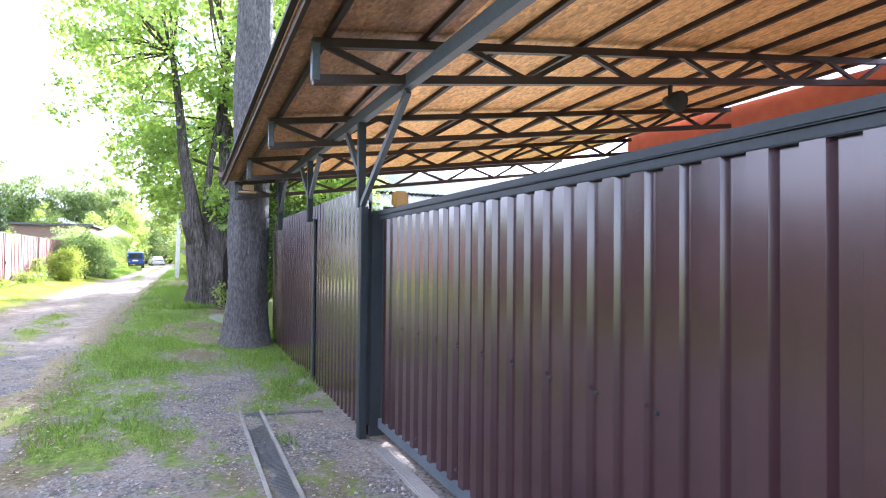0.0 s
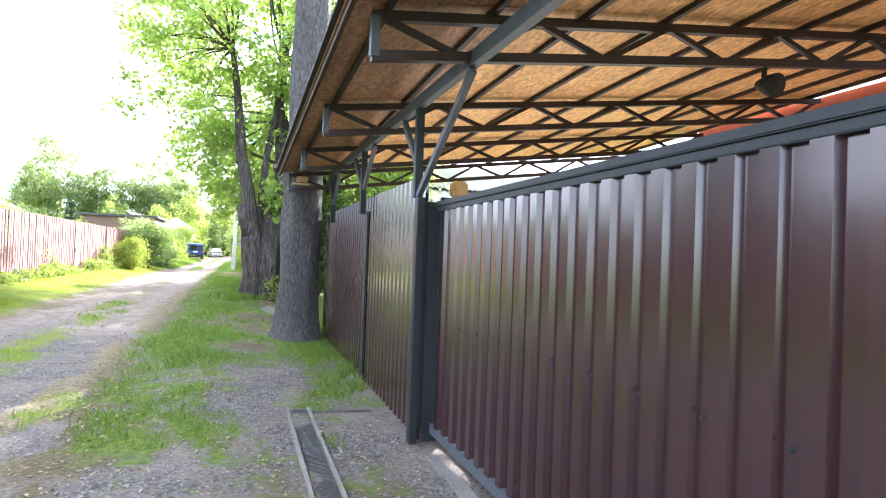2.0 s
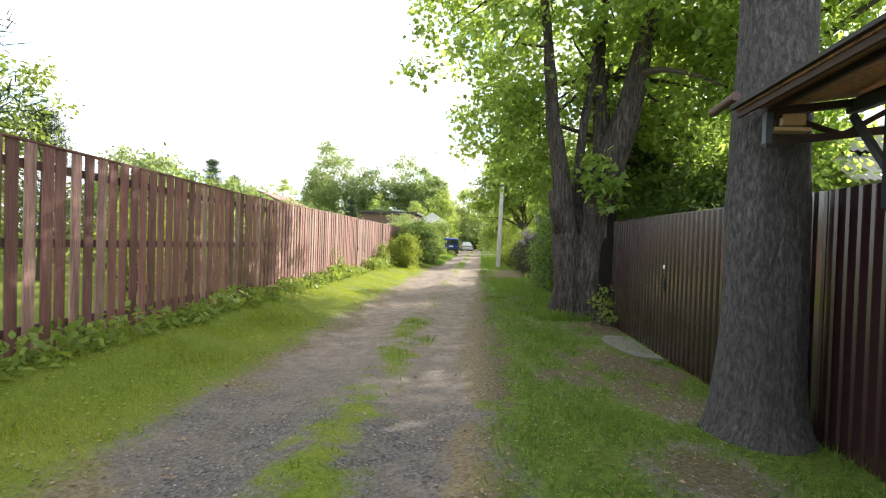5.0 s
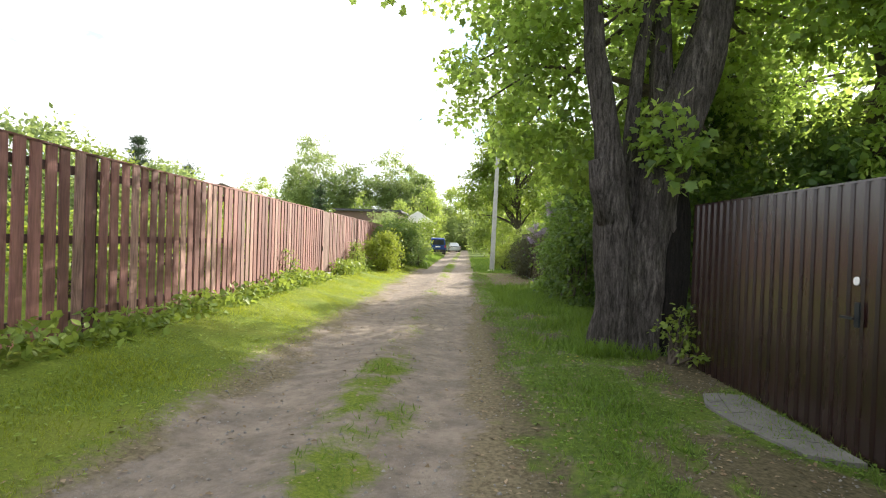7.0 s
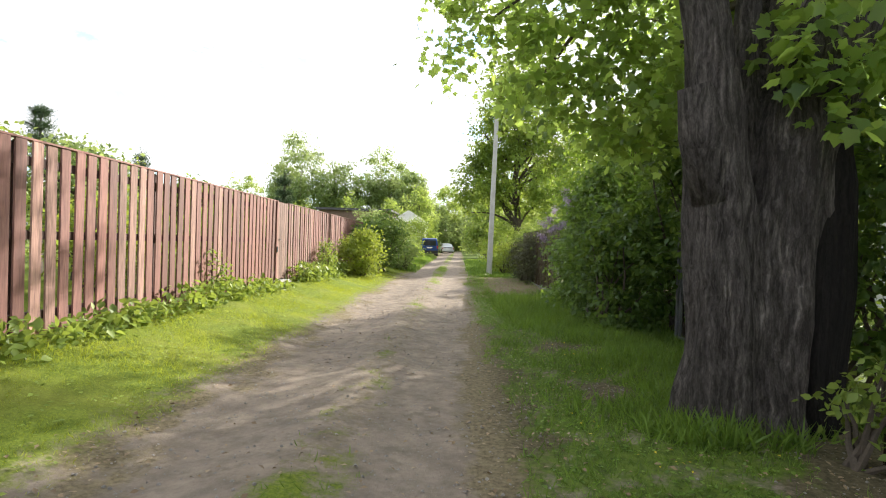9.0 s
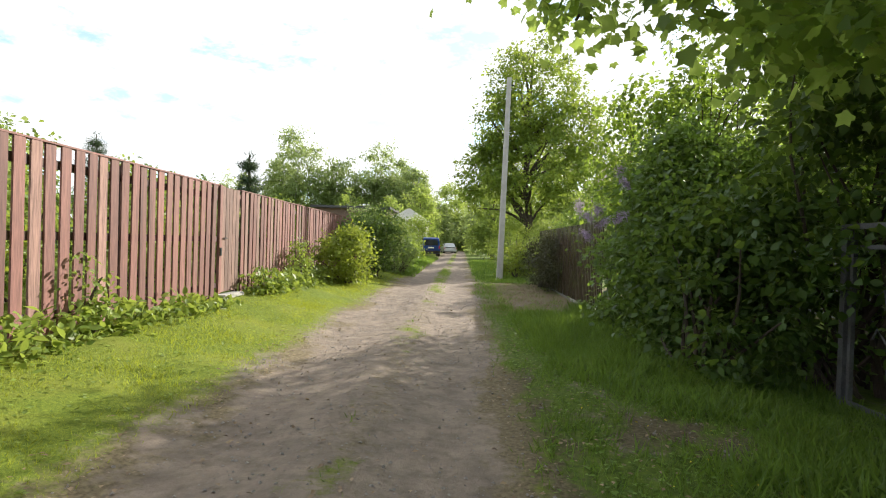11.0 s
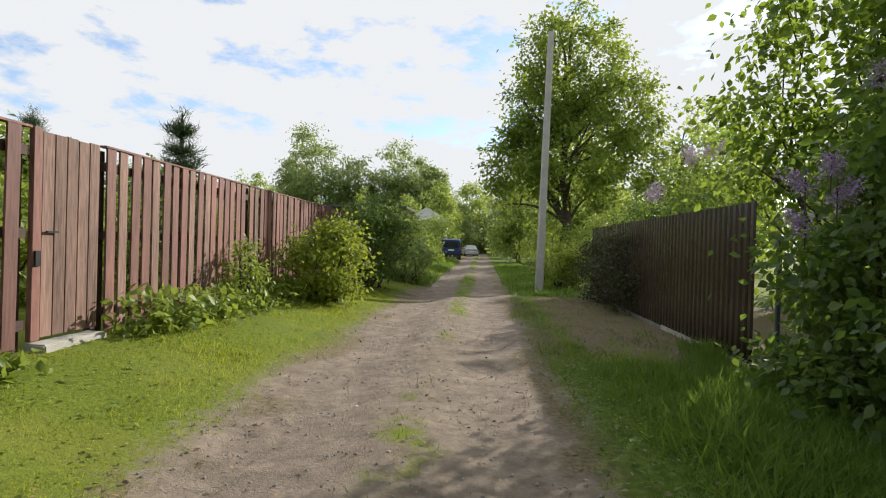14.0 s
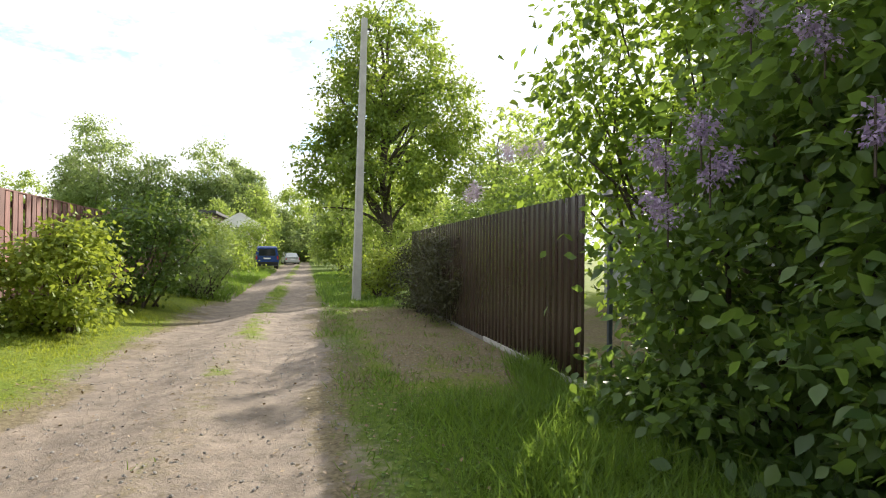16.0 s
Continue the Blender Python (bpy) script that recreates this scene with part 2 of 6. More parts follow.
M_BATTEN = surface("dark_batten", (0.03, 0.018, 0.012), (0.06, 0.035, 0.02), rough=0.8, scale=6.0, fine=60.0)
M_FELT = surface("roofing_felt", (0.03, 0.028, 0.027), (0.06, 0.055, 0.05), rough=0.9)
M_SLAT = surface("red_brown_fence_paint", (0.105, 0.045, 0.039), (0.29, 0.135, 0.113), rough=0.7, scale=7.0, fine=45.0, bump=0.25, stretch=(1, 1, 0.09), spread=0.26, depth=0.004)
M_SLAT_FADED = surface("faded_fence_paint", (0.10, 0.052, 0.043), (0.44, 0.265, 0.222), rough=0.75, scale=7.0, fine=45.0, bump=0.25, stretch=(1, 1, 0.09), spread=0.26, depth=0.004)
M_SLAT_GREY = surface("weathered_fence_paint", (0.075, 0.042, 0.034), (0.31, 0.19, 0.155), rough=0.75, scale=7.0, fine=45.0, bump=0.25, stretch=(1, 1, 0.09), spread=0.26, depth=0.004)
M_RAIL = surface("dark_fence_rail", (0.04, 0.022, 0.018), (0.09, 0.045, 0.035), rough=0.75, stretch=(1, 0.12, 1))
M_CONCRETE = surface("pale_concrete", (0.34, 0.33, 0.31), (0.52, 0.51, 0.48), rough=0.9, scale=3.0, fine=90.0, bump=0.25)
# kept pale to bounce light onto the carport boards
M_YARD = surface("yard_bounce_concrete", (0.42, 0.40, 0.37), (0.56, 0.54, 0.5), rough=0.9, scale=3.0, fine=90.0, bump=0.2)
M_SLAB = surface("worn_grey_concrete", (0.11, 0.105, 0.097), (0.24, 0.23, 0.21), rough=0.92, scale=2.5, fine=70.0, bump=0.35)
M_ASBESTOS = surface("grey_slate_sheet", (0.30, 0.30, 0.29), (0.46, 0.46, 0.44), rough=0.85, scale=2.0, fine=30.0, bump=0.15)
M_GRATE = surface("dark_grate_iron", (0.05, 0.052, 0.055), (0.11, 0.112, 0.115), rough=0.5, metal=0.3)
M_ZINC = surface("galvanised_edge", (0.32, 0.32, 0.31), (0.5, 0.5, 0.48), rough=0.45, metal=0.6)
M_PINE = bark_stuff("grey_pine_bark", (0.105, 0.1, 0.1), (0.21, 0.203, 0.2), cell=30.0, stretch=(1, 1, 0.3), depth=0.035, crack=0.12, cleft=0.62)
M_MAPLE = bark_stuff("furrowed_maple_bark", (0.066, 0.057, 0.052), (0.235, 0.208, 0.192), cell=26.0, stretch=(1, 1, 0.11), depth=0.05, crack=0.12, cleft=0.55)
M_NEARBLACK = bark_stuff("near_black_bark", (0.008, 0.007, 0.0065), (0.032, 0.027, 0.024), cell=34.0, stretch=(1, 1, 0.04), depth=0.04)
M_TWIG = surface("twig_bark", (0.045, 0.035, 0.026), (0.10, 0.08, 0.06), rough=0.9)
M_BIRCH = surface("birch_bark", (0.25, 0.24, 0.22), (0.6, 0.58, 0.55), rough=0.8, stretch=(1, 1, 3))
M_RED = surface("orange_red_render", (0.42, 0.10, 0.05), (0.55, 0.16, 0.08), rough=0.85)
M_ROOFRED = surface("faded_red_roof", (0.22, 0.10, 0.085), (0.33, 0.17, 0.15), rough=0.7)
M_WALLGREY = surface("grey_board_wall", (0.30, 0.31, 0.32), (0.45, 0.46, 0.47), rough=0.8, stretch=(1, 1, 6))
M_WALLDARK = surface("dark_timber_wall", (0.10, 0.065, 0.05), (0.18, 0.12, 0.09), rough=0.8)
M_WHITE = surface("white_paint", (0.68, 0.67, 0.64), (0.82, 0.81, 0.78), rough=0.6)
M_DARKROOF = surface("dark_flat_roof", (0.035, 0.035, 0.04), (0.08, 0.08, 0.085), rough=0.75)
M_BLUE = surface("blue_car_paint", (0.012, 0.04, 0.18), (0.016, 0.05, 0.21), rough=0.25, scale=2.0, bump=0.0, coat=0.7)
M_SILVER = surface("pale_car_paint", (0.42, 0.44, 0.46), (0.5, 0.52, 0.54), rough=0.3, scale=2.0, bump=0.0, coat=0.5)
M_GLASS = glass_stuff("dark_car_glass", (0.02, 0.025, 0.03))
M_PANE = glass_stuff("window_pane", (0.05, 0.06, 0.07))
M_RUBBER = surface("black_rubber", (0.012, 0.012, 0.012), (0.025, 0.025, 0.025), rough=0.85)
M_LENSRED = surface("red_lamp_plastic", (0.3, 0.01, 0.01), (0.4, 0.02, 0.02), rough=0.3, bump=0.0)
M_PLATE = surface("white_plate", (0.7, 0.7, 0.7), (0.8, 0.8, 0.8), rough=0.5, bump=0.0)
M_AMBER = surface("amber_beacon_plastic", (0.3, 0.16, 0.03), (0.42, 0.24, 0.06), rough=0.4, bump=0.0)
M_WOODEND = surface("pale_sawn_wood", (0.42, 0.28, 0.14), (0.58, 0.42, 0.24), rough=0.8)
M_PIPE = surface("brown_gutter", (0.06, 0.03, 0.025), (0.10, 0.05, 0.04), rough=0.45)
M_GALV = surface("pale_gate_tube", (0.07, 0.072, 0.078), (0.15, 0.155, 0.165), rough=0.55, metal=0.2)
M_CABLE = surface("black_cable", (0.02, 0.02, 0.02), (0.04, 0.04, 0.04), rough=0.6, bump=0.0)
L_MAPLE = leaf_stuff("maple_leaf", (0.046, 0.095, 0.026), (0.165, 0.255, 0.072), (0.72, 0.93, 0.19), 0.55, 0.4)
L_HEDGE = leaf_stuff("hazel_leaf", (0.022, 0.055, 0.012), (0.07, 0.128, 0.03), (0.36, 0.52, 0.07), 0.3)
L_LINDEN = leaf_stuff("linden_leaf", (0.03, 0.072, 0.013), (0.1, 0.168, 0.032), (0.46, 0.64, 0.075), 0.4)
L_LILAC = leaf_stuff("lilac_leaf", (0.03, 0.066, 0.019), (0.12, 0.185, 0.058), (0.36, 0.55, 0.08), 0.4, 0.36)
L_OAK = leaf_stuff("oak_leaf", (0.036, 0.082, 0.014), (0.115, 0.178, 0.032), (0.55, 0.7, 0.1), 0.42)
L_BIRCH = leaf_stuff("birch_leaf", (0.07, 0.115, 0.04), (0.17, 0.235, 0.088), (0.52, 0.64, 0.2), 0.46)
# leaf tone lightened to stand in for haze over the distance
L_FAR = leaf_stuff("hazed_lane_tree_leaf", (0.06, 0.115, 0.03), (0.17, 0.24, 0.06), (0.62, 0.76, 0.15), 0.48)
L_BRIGHT = leaf_stuff("yellow_green_leaf", (0.12, 0.18, 0.02), (0.26, 0.33, 0.05), (0.5, 0.58, 0.07), 0.4)
L_BUSH = leaf_stuff("bush_leaf", (0.085, 0.145, 0.028), (0.24, 0.32, 0.058), (0.5, 0.62, 0.1), 0.34)
L_FIR = leaf_stuff("conifer_needle", (0.03, 0.06, 0.03), (0.07, 0.11, 0.05), (0.12, 0.2, 0.06), 0.15)
L_GRASS = leaf_stuff("grass_blade", (0.09, 0.135, 0.017), (0.26, 0.305, 0.04), (0.64, 0.72, 0.065), 0.45)
# greener, darker blades; the right verge's shade is partly in this tone
L_VERGE = leaf_stuff("verge_grass_blade", (0.044, 0.094, 0.016), (0.14, 0.225, 0.036), (0.36, 0.54, 0.07), 0.38)
# brown-green leaf, darkened so that the bush's shade is in its colour
L_DIMMED = leaf_stuff("dimmed_bush_leaf", (0.03, 0.034, 0.014), (0.075, 0.078, 0.03), (0.14, 0.14, 0.04), 0.15)
L_FLOWER = leaf_stuff("lilac_flower", (0.36, 0.27, 0.46), (0.58, 0.46, 0.67), (0.5, 0.4, 0.6), 0.3)
L_PALE = leaf_stuff("pale_lilac_flower", (0.42, 0.34, 0.44), (0.6, 0.5, 0.58), (0.5, 0.44, 0.5), 0.25)
L_YELLOW = leaf_stuff("dandelion_flower", (0.55, 0.42, 0.02), (0.75, 0.6, 0.04), (0.6, 0.5, 0.04), 0.2)
L_DRY = leaf_stuff("dry_litter", (0.14, 0.09, 0.05), (0.34, 0.25, 0.15), (0.2, 0.14, 0.07), 0.1)

# ---- helpers for building ----
ORIGIN = {}


def thing(name, at, label, category, group="", kind=""):
    ob = new(name)
    ob.empty_display_size = 0.2
    ob.location = at
    ORIGIN[ob.name] = Vector(at)
    return tagged(ob, label, category, group, kind)


def part(name, bm, material, parent=None, label="", smooth=False):
    """Links a bmesh in world coordinates as one mesh object, under its thing where one is given."""
    base = ORIGIN.get(parent.name, Vector()) if parent else Vector()
    me = bpy.data.meshes.new(name)
    if parent:
        bmesh.ops.translate(bm, verts=bm.verts, vec=-base)
    bm.normal_update()
    bm.to_mesh(me)
    bm.free()
    if smooth:
        me.polygons.foreach_set("use_smooth", [True] * len(me.polygons))
    me.materials.append(material)
    ob = new(name, me)
    if parent:
        ob.parent = parent
        ORIGIN[ob.name] = base
    return tagged(ob, label)


def box(bm, x0, x1, y0, y1, z0, z1, bevel=0.0):
    vs = [bm.verts.new((x, y, z)) for z in (z0, z1) for y in (y0, y1) for x in (x0, x1)]
    fs = [bm.faces.new([vs[i] for i in f]) for f in ((0, 2, 3, 1), (4, 5, 7, 6), (0, 1, 5, 4), (1, 3, 7, 5), (3, 2, 6, 7), (2, 0, 4, 6))]
    if bevel:
        bmesh.ops.bevel(bm, geom=list({e for f in fs for e in f.edges}), offset=bevel, segments=2, affect="EDGES")
    return vs


def boxed(*a, **k):
    bm = bmesh.new()
    box(bm, *a, **k)
    return bm


def beam(bm, p, q, w, h):
    """A bar of width w (sideways) and height h from p to q."""
    p, q = Vector(p), Vector(q)
    d = (q - p).normalized()
    side = d.cross(Vector((0, 0, 1)))
    if side.length < 0.01:
        side = Vector((1, 0, 0))
    side.normalize()
    up = side.cross(d)
    vs = [bm.verts.new(c + side * (w / 2 * a) + up * (h / 2 * b)) for c in (p, q) for a, b in ((-1, -1), (1, -1), (1, 1), (-1, 1))]
    for f in ((3, 2, 1, 0), (4, 5, 6, 7), (0, 1, 5, 4), (1, 2, 6, 5), (2, 3, 7, 6), (3, 0, 4, 7)):
        bm.faces.new([vs[i] for i in f])


def beamed(p, q, w, h):
    bm = bmesh.new()
    beam(bm, p, q, w, h)
    return bm


def tube(bm, pts, radii, seg=10, rough=0.0, flute=0.0, lobes=5, caps=True):
    """A tapered tube through the points; rough and flute make it knotty."""
    pts = [Vector(p) for p in pts]
    rings = []
    ref = Vector((0.3, 1, 0.1)).normalized()
    for i, p in enumerate(pts):
        d = (pts[min(i + 1, len(pts) - 1)] - pts[max(i - 1, 0)]).normalized()
        a = d.cross(ref)
        if a.length < 0.05:
            a = d.cross(Vector((1, 0, 0)))
        a.normalize()
        b = d.cross(a)
        ring = []
        for k in range(seg):
            th = 2 * math.pi * k / seg
            r = radii[i]
            if rough:
                r *= 1 + rough * noise.noise(Vector((math.cos(th) * 2.2, math.sin(th) * 2.2, p.z * 1.1 + i * 0.05)))
            if flute:
                r *= 1 + flute * math.sin(lobes * th + p.z * 0.5)
            ring.append(bm.verts.new(p + (a * math.cos(th) + b * math.sin(th)) * r))
        rings.append(ring)
    for r0, r1 in zip(rings, rings[1:]):
        for k in range(seg):
            bm.faces.new((r0[k], r0[(k + 1) % seg], r1[(k + 1) % seg], r1[k]))
    if caps:
        bm.faces.new(rings[0][::-1])
        bm.faces.new(rings[-1])


def tubed(*a, **k):
    bm = bmesh.new()
    tube(bm, *a, **k)
    return bm


def bend(p, q, rnd, sag=0.1, n=6):
    """Points from p to q along an uneven line."""
    p, q = Vector(p), Vector(q)
    length = (q - p).length
    off = Vector((rnd.uniform(-1, 1), rnd.uniform(-1, 1), rnd.uniform(-0.3, 1))) * length * sag
    return [p.lerp(q, i / n) + off * math.sin(math.pi * i / n) + Vector((rnd.uniform(-1, 1), rnd.uniform(-1, 1), 0)) * length * 0.015 * (0 < i < n) for i in range(n + 1)]


# leaf outlines: stalk at the origin, tip along y, flat in z with a fold
OVATE = ([(0, 0, 0), (0.28, 0.3, 0.06), (0.3, 0.55, 0.07), (0, 1, -0.06), (-0.3, 0.55, 0.07), (-0.28, 0.3, 0.06)], [(0, 1, 2, 3), (0, 3, 4, 5)])
LEAFLET = ([(0, 0, 0), (0.3, 0.5, 0.08), (0, 1, -0.05), (-0.3, 0.5, 0.08)], [(0, 1, 2), (0, 2, 3)])
LOBED = ([(0, 0, 0), (0.34, -0.06, 0.02), (0.52, 0.12, 0.0), (0.42, 0.26, 0.05), (0.64, 0.55, 0.0), (0.3, 0.6, 0.06), (0, 1, -0.05), (-0.3, 0.6, 0.06), (-0.64, 0.55, 0.0), (-0.42, 0.26, 0.05), (-0.52, 0.12, 0.0), (-0.34, -0.06, 0.02)],
         [(0, 1, 2, 3), (0, 3, 4, 5), (0, 5, 6), (0, 6, 7), (0, 7, 8, 9), (0, 9, 10, 11)])
BLADE = ([(-0.045, 0, 0), (0.045, 0, 0), (0.03, 0.55, 0.05), (-0.03, 0.55, 0.05), (0, 1, 0.24)], [(0, 1, 2, 3), (3, 2, 4)])
NEEDLE = ([(-0.05, 0, 0), (0.05, 0, 0), (0, 1, 0.1)], [(0, 1, 2)])


def scatter(name, at, axis_y, axis_z, size, shape, material, parent=None, label=""):
    """One mesh of many leaves: at (n,3), the leaf's long way and its face, and sizes."""
    n = len(at)
    y = axis_y / np.linalg.norm(axis_y, axis=1, keepdims=True)
    x = np.cross(y, axis_z)
    x /= np.linalg.norm(x, axis=1, keepdims=True) + 1e-9
    z = np.cross(x, y)
    tv = np.array(shape[0])
    k = len(tv)
    base = np.array(ORIGIN.get(parent.name, Vector())) if parent else np.zeros(3)
    co = at[:, None, :] - base + size[:, None, None] * (tv[None, :, 0, None] * x[:, None, :] + tv[None, :, 1, None] * y[:, None, :] + tv[None, :, 2, None] * z[:, None, :])
    loops = np.concatenate([np.array(f) for f in shape[1]])
    lens = np.array([len(f) for f in shape[1]])
    idx = (np.arange(n)[:, None] * k + loops[None, :]).ravel()
    counts = np.tile(lens, n)
    me = bpy.data.meshes.new(name)
    me.vertices.add(n * k)
    me.vertices.foreach_set("co", co.astype(np.float32).ravel())
    me.loops.add(len(idx))
    me.loops.foreach_set("vertex_index", idx.astype(np.int32))
    me.polygons.add(len(counts))
    starts = np.concatenate(([0], np.cumsum(counts)[:-1]))
    me.polygons.foreach_set("loop_start", starts.astype(np.int32))
    me.polygons.foreach_set("loop_total", counts.astype(np.int32))
    me.update(calc_edges=True)
    me.materials.append(material)
    ob = new(name, me)
    if parent:
        ob.parent = parent
        ORIGIN[ob.name] = Vector(base)
    return tagged(ob, label)


def clumps_in(rng, blobs, n, hollow=0.45):
    """n clump centres in a union of ellipsoids (x, y, z, rx, ry, rz), more towards the outside."""
    out = []
    weight = np.array([b[3] * b[4] * b[5] for b in blobs]) ** 0.7
    pick = rng.choice(len(blobs), n, p=weight / weight.sum())
    for i in pick:
        b = blobs[i]
        d = rng.normal(size=3)
        d /= np.linalg.norm(d)
        r = (hollow ** 3 + (1 - hollow ** 3) * rng.random()) ** (1 / 3) * rng.uniform(0.85, 1.08)
        out.append((b[0] + d[0] * b[3] * r, b[1] + d[1] * b[4] * r, b[2] + d[2] * b[5] * r))
    return np.array(out)


def foliage(name, rng, centres, per, radius, size, shape, material, parent, droop=0.35, flat=0.6, label=""):
    """Leaves round clump centres: uneven clumps, leaves leaning out and hanging a little."""
    n = len(centres) * per
    rad = np.repeat(radius * rng.uniform(0.55, 1.35, len(centres)), per)[:, None]
    off = rng.normal(size=(n, 3)) * rad * np.array([1, 1, 0.7]) * 0.62
    at = np.repeat(centres, per, axis=0) + off
    way = off + rng.normal(size=(n, 3)) * rad * 0.8
    way[:, 2] -= droop * np.linalg.norm(way, axis=1)
    face = rng.normal(size=(n, 3)) * (1 - flat) + np.array([0, 0, 1.0]) * flat
    return tagged(scatter(name, at, way, face, size * rng.uniform(0.6, 1.3, n), shape, material, parent, label), kind="stuff")


def gz(x, y):
    """Height of the ground: a slight crossfall to the fence on one side, a rise along the lane."""
    def ease(a, b, v):
        v = min(max((v - a) / (b - a), 0), 1)
        return v * v * (3 - 2 * v)
    z = -0.06 + 0.07 * ease(5, 25, y) + 0.0009 * max(y - 40, 0) * (y < 400)
    z += 0.36 * ease(-3.8, -6.3, x) * (1 - 0.5 * ease(40, 60, y))
    z -= 0.10 * ease(-0.6, 1.4, x) * (1 - ease(9, 20, y))
    z += 0.06 * math.exp(-((x + 2.9) / 0.35) ** 2) - 0.03 * math.exp(-((x + 2.1) / 0.4) ** 2) - 0.03 * math.exp(-((x + 3.7) / 0.4) ** 2)
    return z


def gza(x, y):
    return np.array([gz(float(a), float(b)) for a, b in zip(x, y)])


def lane_masks(x, y):
    """How much turf, litter and dust lies at a place, and how far it takes the shaded verge's tone."""
    n1 = noise.noise(Vector((x * 0.55, y * 0.35, 3.1)))
    n2 = noise.noise(Vector((x * 1.7, y * 0.9, 7.7)))
    n3 = noise.noise(Vector((x * 4.1, y * 3.3, 1.7)))
    n4 = noise.noise(Vector((x * 10, y * 9, 9.2)))
    wob = 0.28 * n1 + 0.15 * n2
    left, right = -4.3, -1.45
    if y < 6:
        right = -1.2
    litter, dry = 0.0, 0.0
    turf = max(min((left - x) / 0.5, 1), min((x - right) / 0.45, 1), -1)
    turf = 0.5 + 0.6 * turf + wob * 0.7
    mid = math.exp(-((x + 2.75) / (0.5 if y < 16 else 0.34)) ** 2)
    strip = 0.56 if y < 15 else (0.3 if y < 23 else (0.52 if y < 33 else 0.6))
    if y > 38:
        strip = 0.7
    turf = max(turf, mid * (strip - 0.06 + 0.8 * n1 + 0.45 * n2 + 0.55 * n3 + 0.4 * n4))
    if 11 < y < 24 and x > -1.6:
        turf -= 0.2 + 0.35 * n2 + 0.5 * n3 + 0.35 * n4
        litter += 0.4 + 0.4 * n1
    # gravel forecourt in front of the gate and the trodden ground by the fences
    if x > -1.8 and y < 10.5:
        fore = 1 if y < 7.5 else max(0, 1 - (y - 7.5) / 2.6)
        patch = 0.55 * math.exp(-((x + 0.65) / 0.7) ** 2) + (0.45 if y > 6.2 else 0.15) * math.exp(-((x - 1.15) / 0.3) ** 2)
        turf = turf * (1 - fore) + fore * (0.1 + patch * 0.8 + 0.45 * n1 + 0.4 * n2 + 0.5 * n3 + 0.4 * n4)
        litter += 0.6 * fore * max(0, 0.4 + n2)
    if y > 28.4 and x > -1.4:
        dry = min(1, (y - 28.4) / 1.2) * max(0, min(1, (38.5 - y) / 1.5))
        dry *= min(1, max(0, (x + 1.5 + 0.3 * n2) / 0.9))
        turf -= (0.74 + 0.35 * n3 + 0.25 * n4) * dry
        litter += 0.9 * dry
    for cx, cy, r in ((0.3, 13.6, 1.0), (0.75, 16.4, 0.8), (-0.3, 21.5, 0.7), (0.2, 9.9, 0.8), (0.5, 11.9, 0.8), (0.9, 13.2, 0.7), (-0.5, 12.4, 0.6), (1.2, 17.3, 1.0), (-0.35, 19.0, 0.5)):
        d = math.hypot(x - cx, (y - cy) * 0.8) / r
        turf -= (0.95 + 0.5 * n3) * max(0, 1 - d)
        litter += 0.9 * max(0, 1 - d)
    edge = math.exp(-((x - left) / 0.45) ** 2) + math.exp(-((x - right) / 0.4) ** 2)
    litter += 0.75 * edge * (1 + 1.5 * n2 + n3) + (0.45 * mid if y > 15 else 0.15 * mid)
    dusty = min(max((y - 8) / 6, 0), 1)
    # right verge without the dry ground: gets the shade-toned turf
    shaded = min(max((x + 1.75) / 0.6, 0), 1) * (1 - dry)
    return turf, litter, dusty, shaded


# ---- ground ----
def build_ground():
    xs = np.concatenate(([-900, -300, -120, -60, -35, -22, -15, -11, -8.5], np.arange(-7, 2.6, 0.12), [3.2, 4, 5.5, 8, 12, 20, 35, 60, 120, 300, 900]))
    ys = np.concatenate(([-900, -300, -100, -40, -15, -6, -2], np.arange(0, 44, 0.16), np.arange(44, 76, 0.4), [80, 90, 105, 130, 180, 300, 600, 1200]))
    nx, ny = len(xs), len(ys)
    co, at = [], []
    for yv in ys:
        for xv in xs:
            bumpy = 0.025 * noise.noise(Vector((xv * 1.3, yv * 1.3, 0))) + 0.012 * noise.noise(Vector((xv * 4, yv * 4, 5)))
            co.append((xv, yv, gz(xv, yv) + (bumpy * (1 if yv < 30 else 0.3) if abs(xv) < 8 else 0)))
            at.append(lane_masks(xv, yv) if -12 < xv < 8 and -8 < yv < 130 else (1, 0, 1, 0))
    faces = [(j * nx + i, j * nx + i + 1, (j + 1) * nx + i + 1, (j + 1) * nx + i) for j in range(ny - 1) for i in range(nx - 1)]
    me = bpy.data.meshes.new("ground")
    me.from_pydata(co, [], faces)
    at = np.array(at, dtype=np.float32)
    for k, key in enumerate(("turf", "litter", "dusty", "shaded")):
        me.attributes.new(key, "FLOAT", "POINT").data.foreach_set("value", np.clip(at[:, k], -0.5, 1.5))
    me.polygons.foreach_set("use_smooth", [True] * len(me.polygons))
    me.materials.append(M_GROUND)
    return tagged(new("ground", me), "unpaved gravel lane with grassy verges and wheel tracks", "ground", kind="structure")


build_ground()


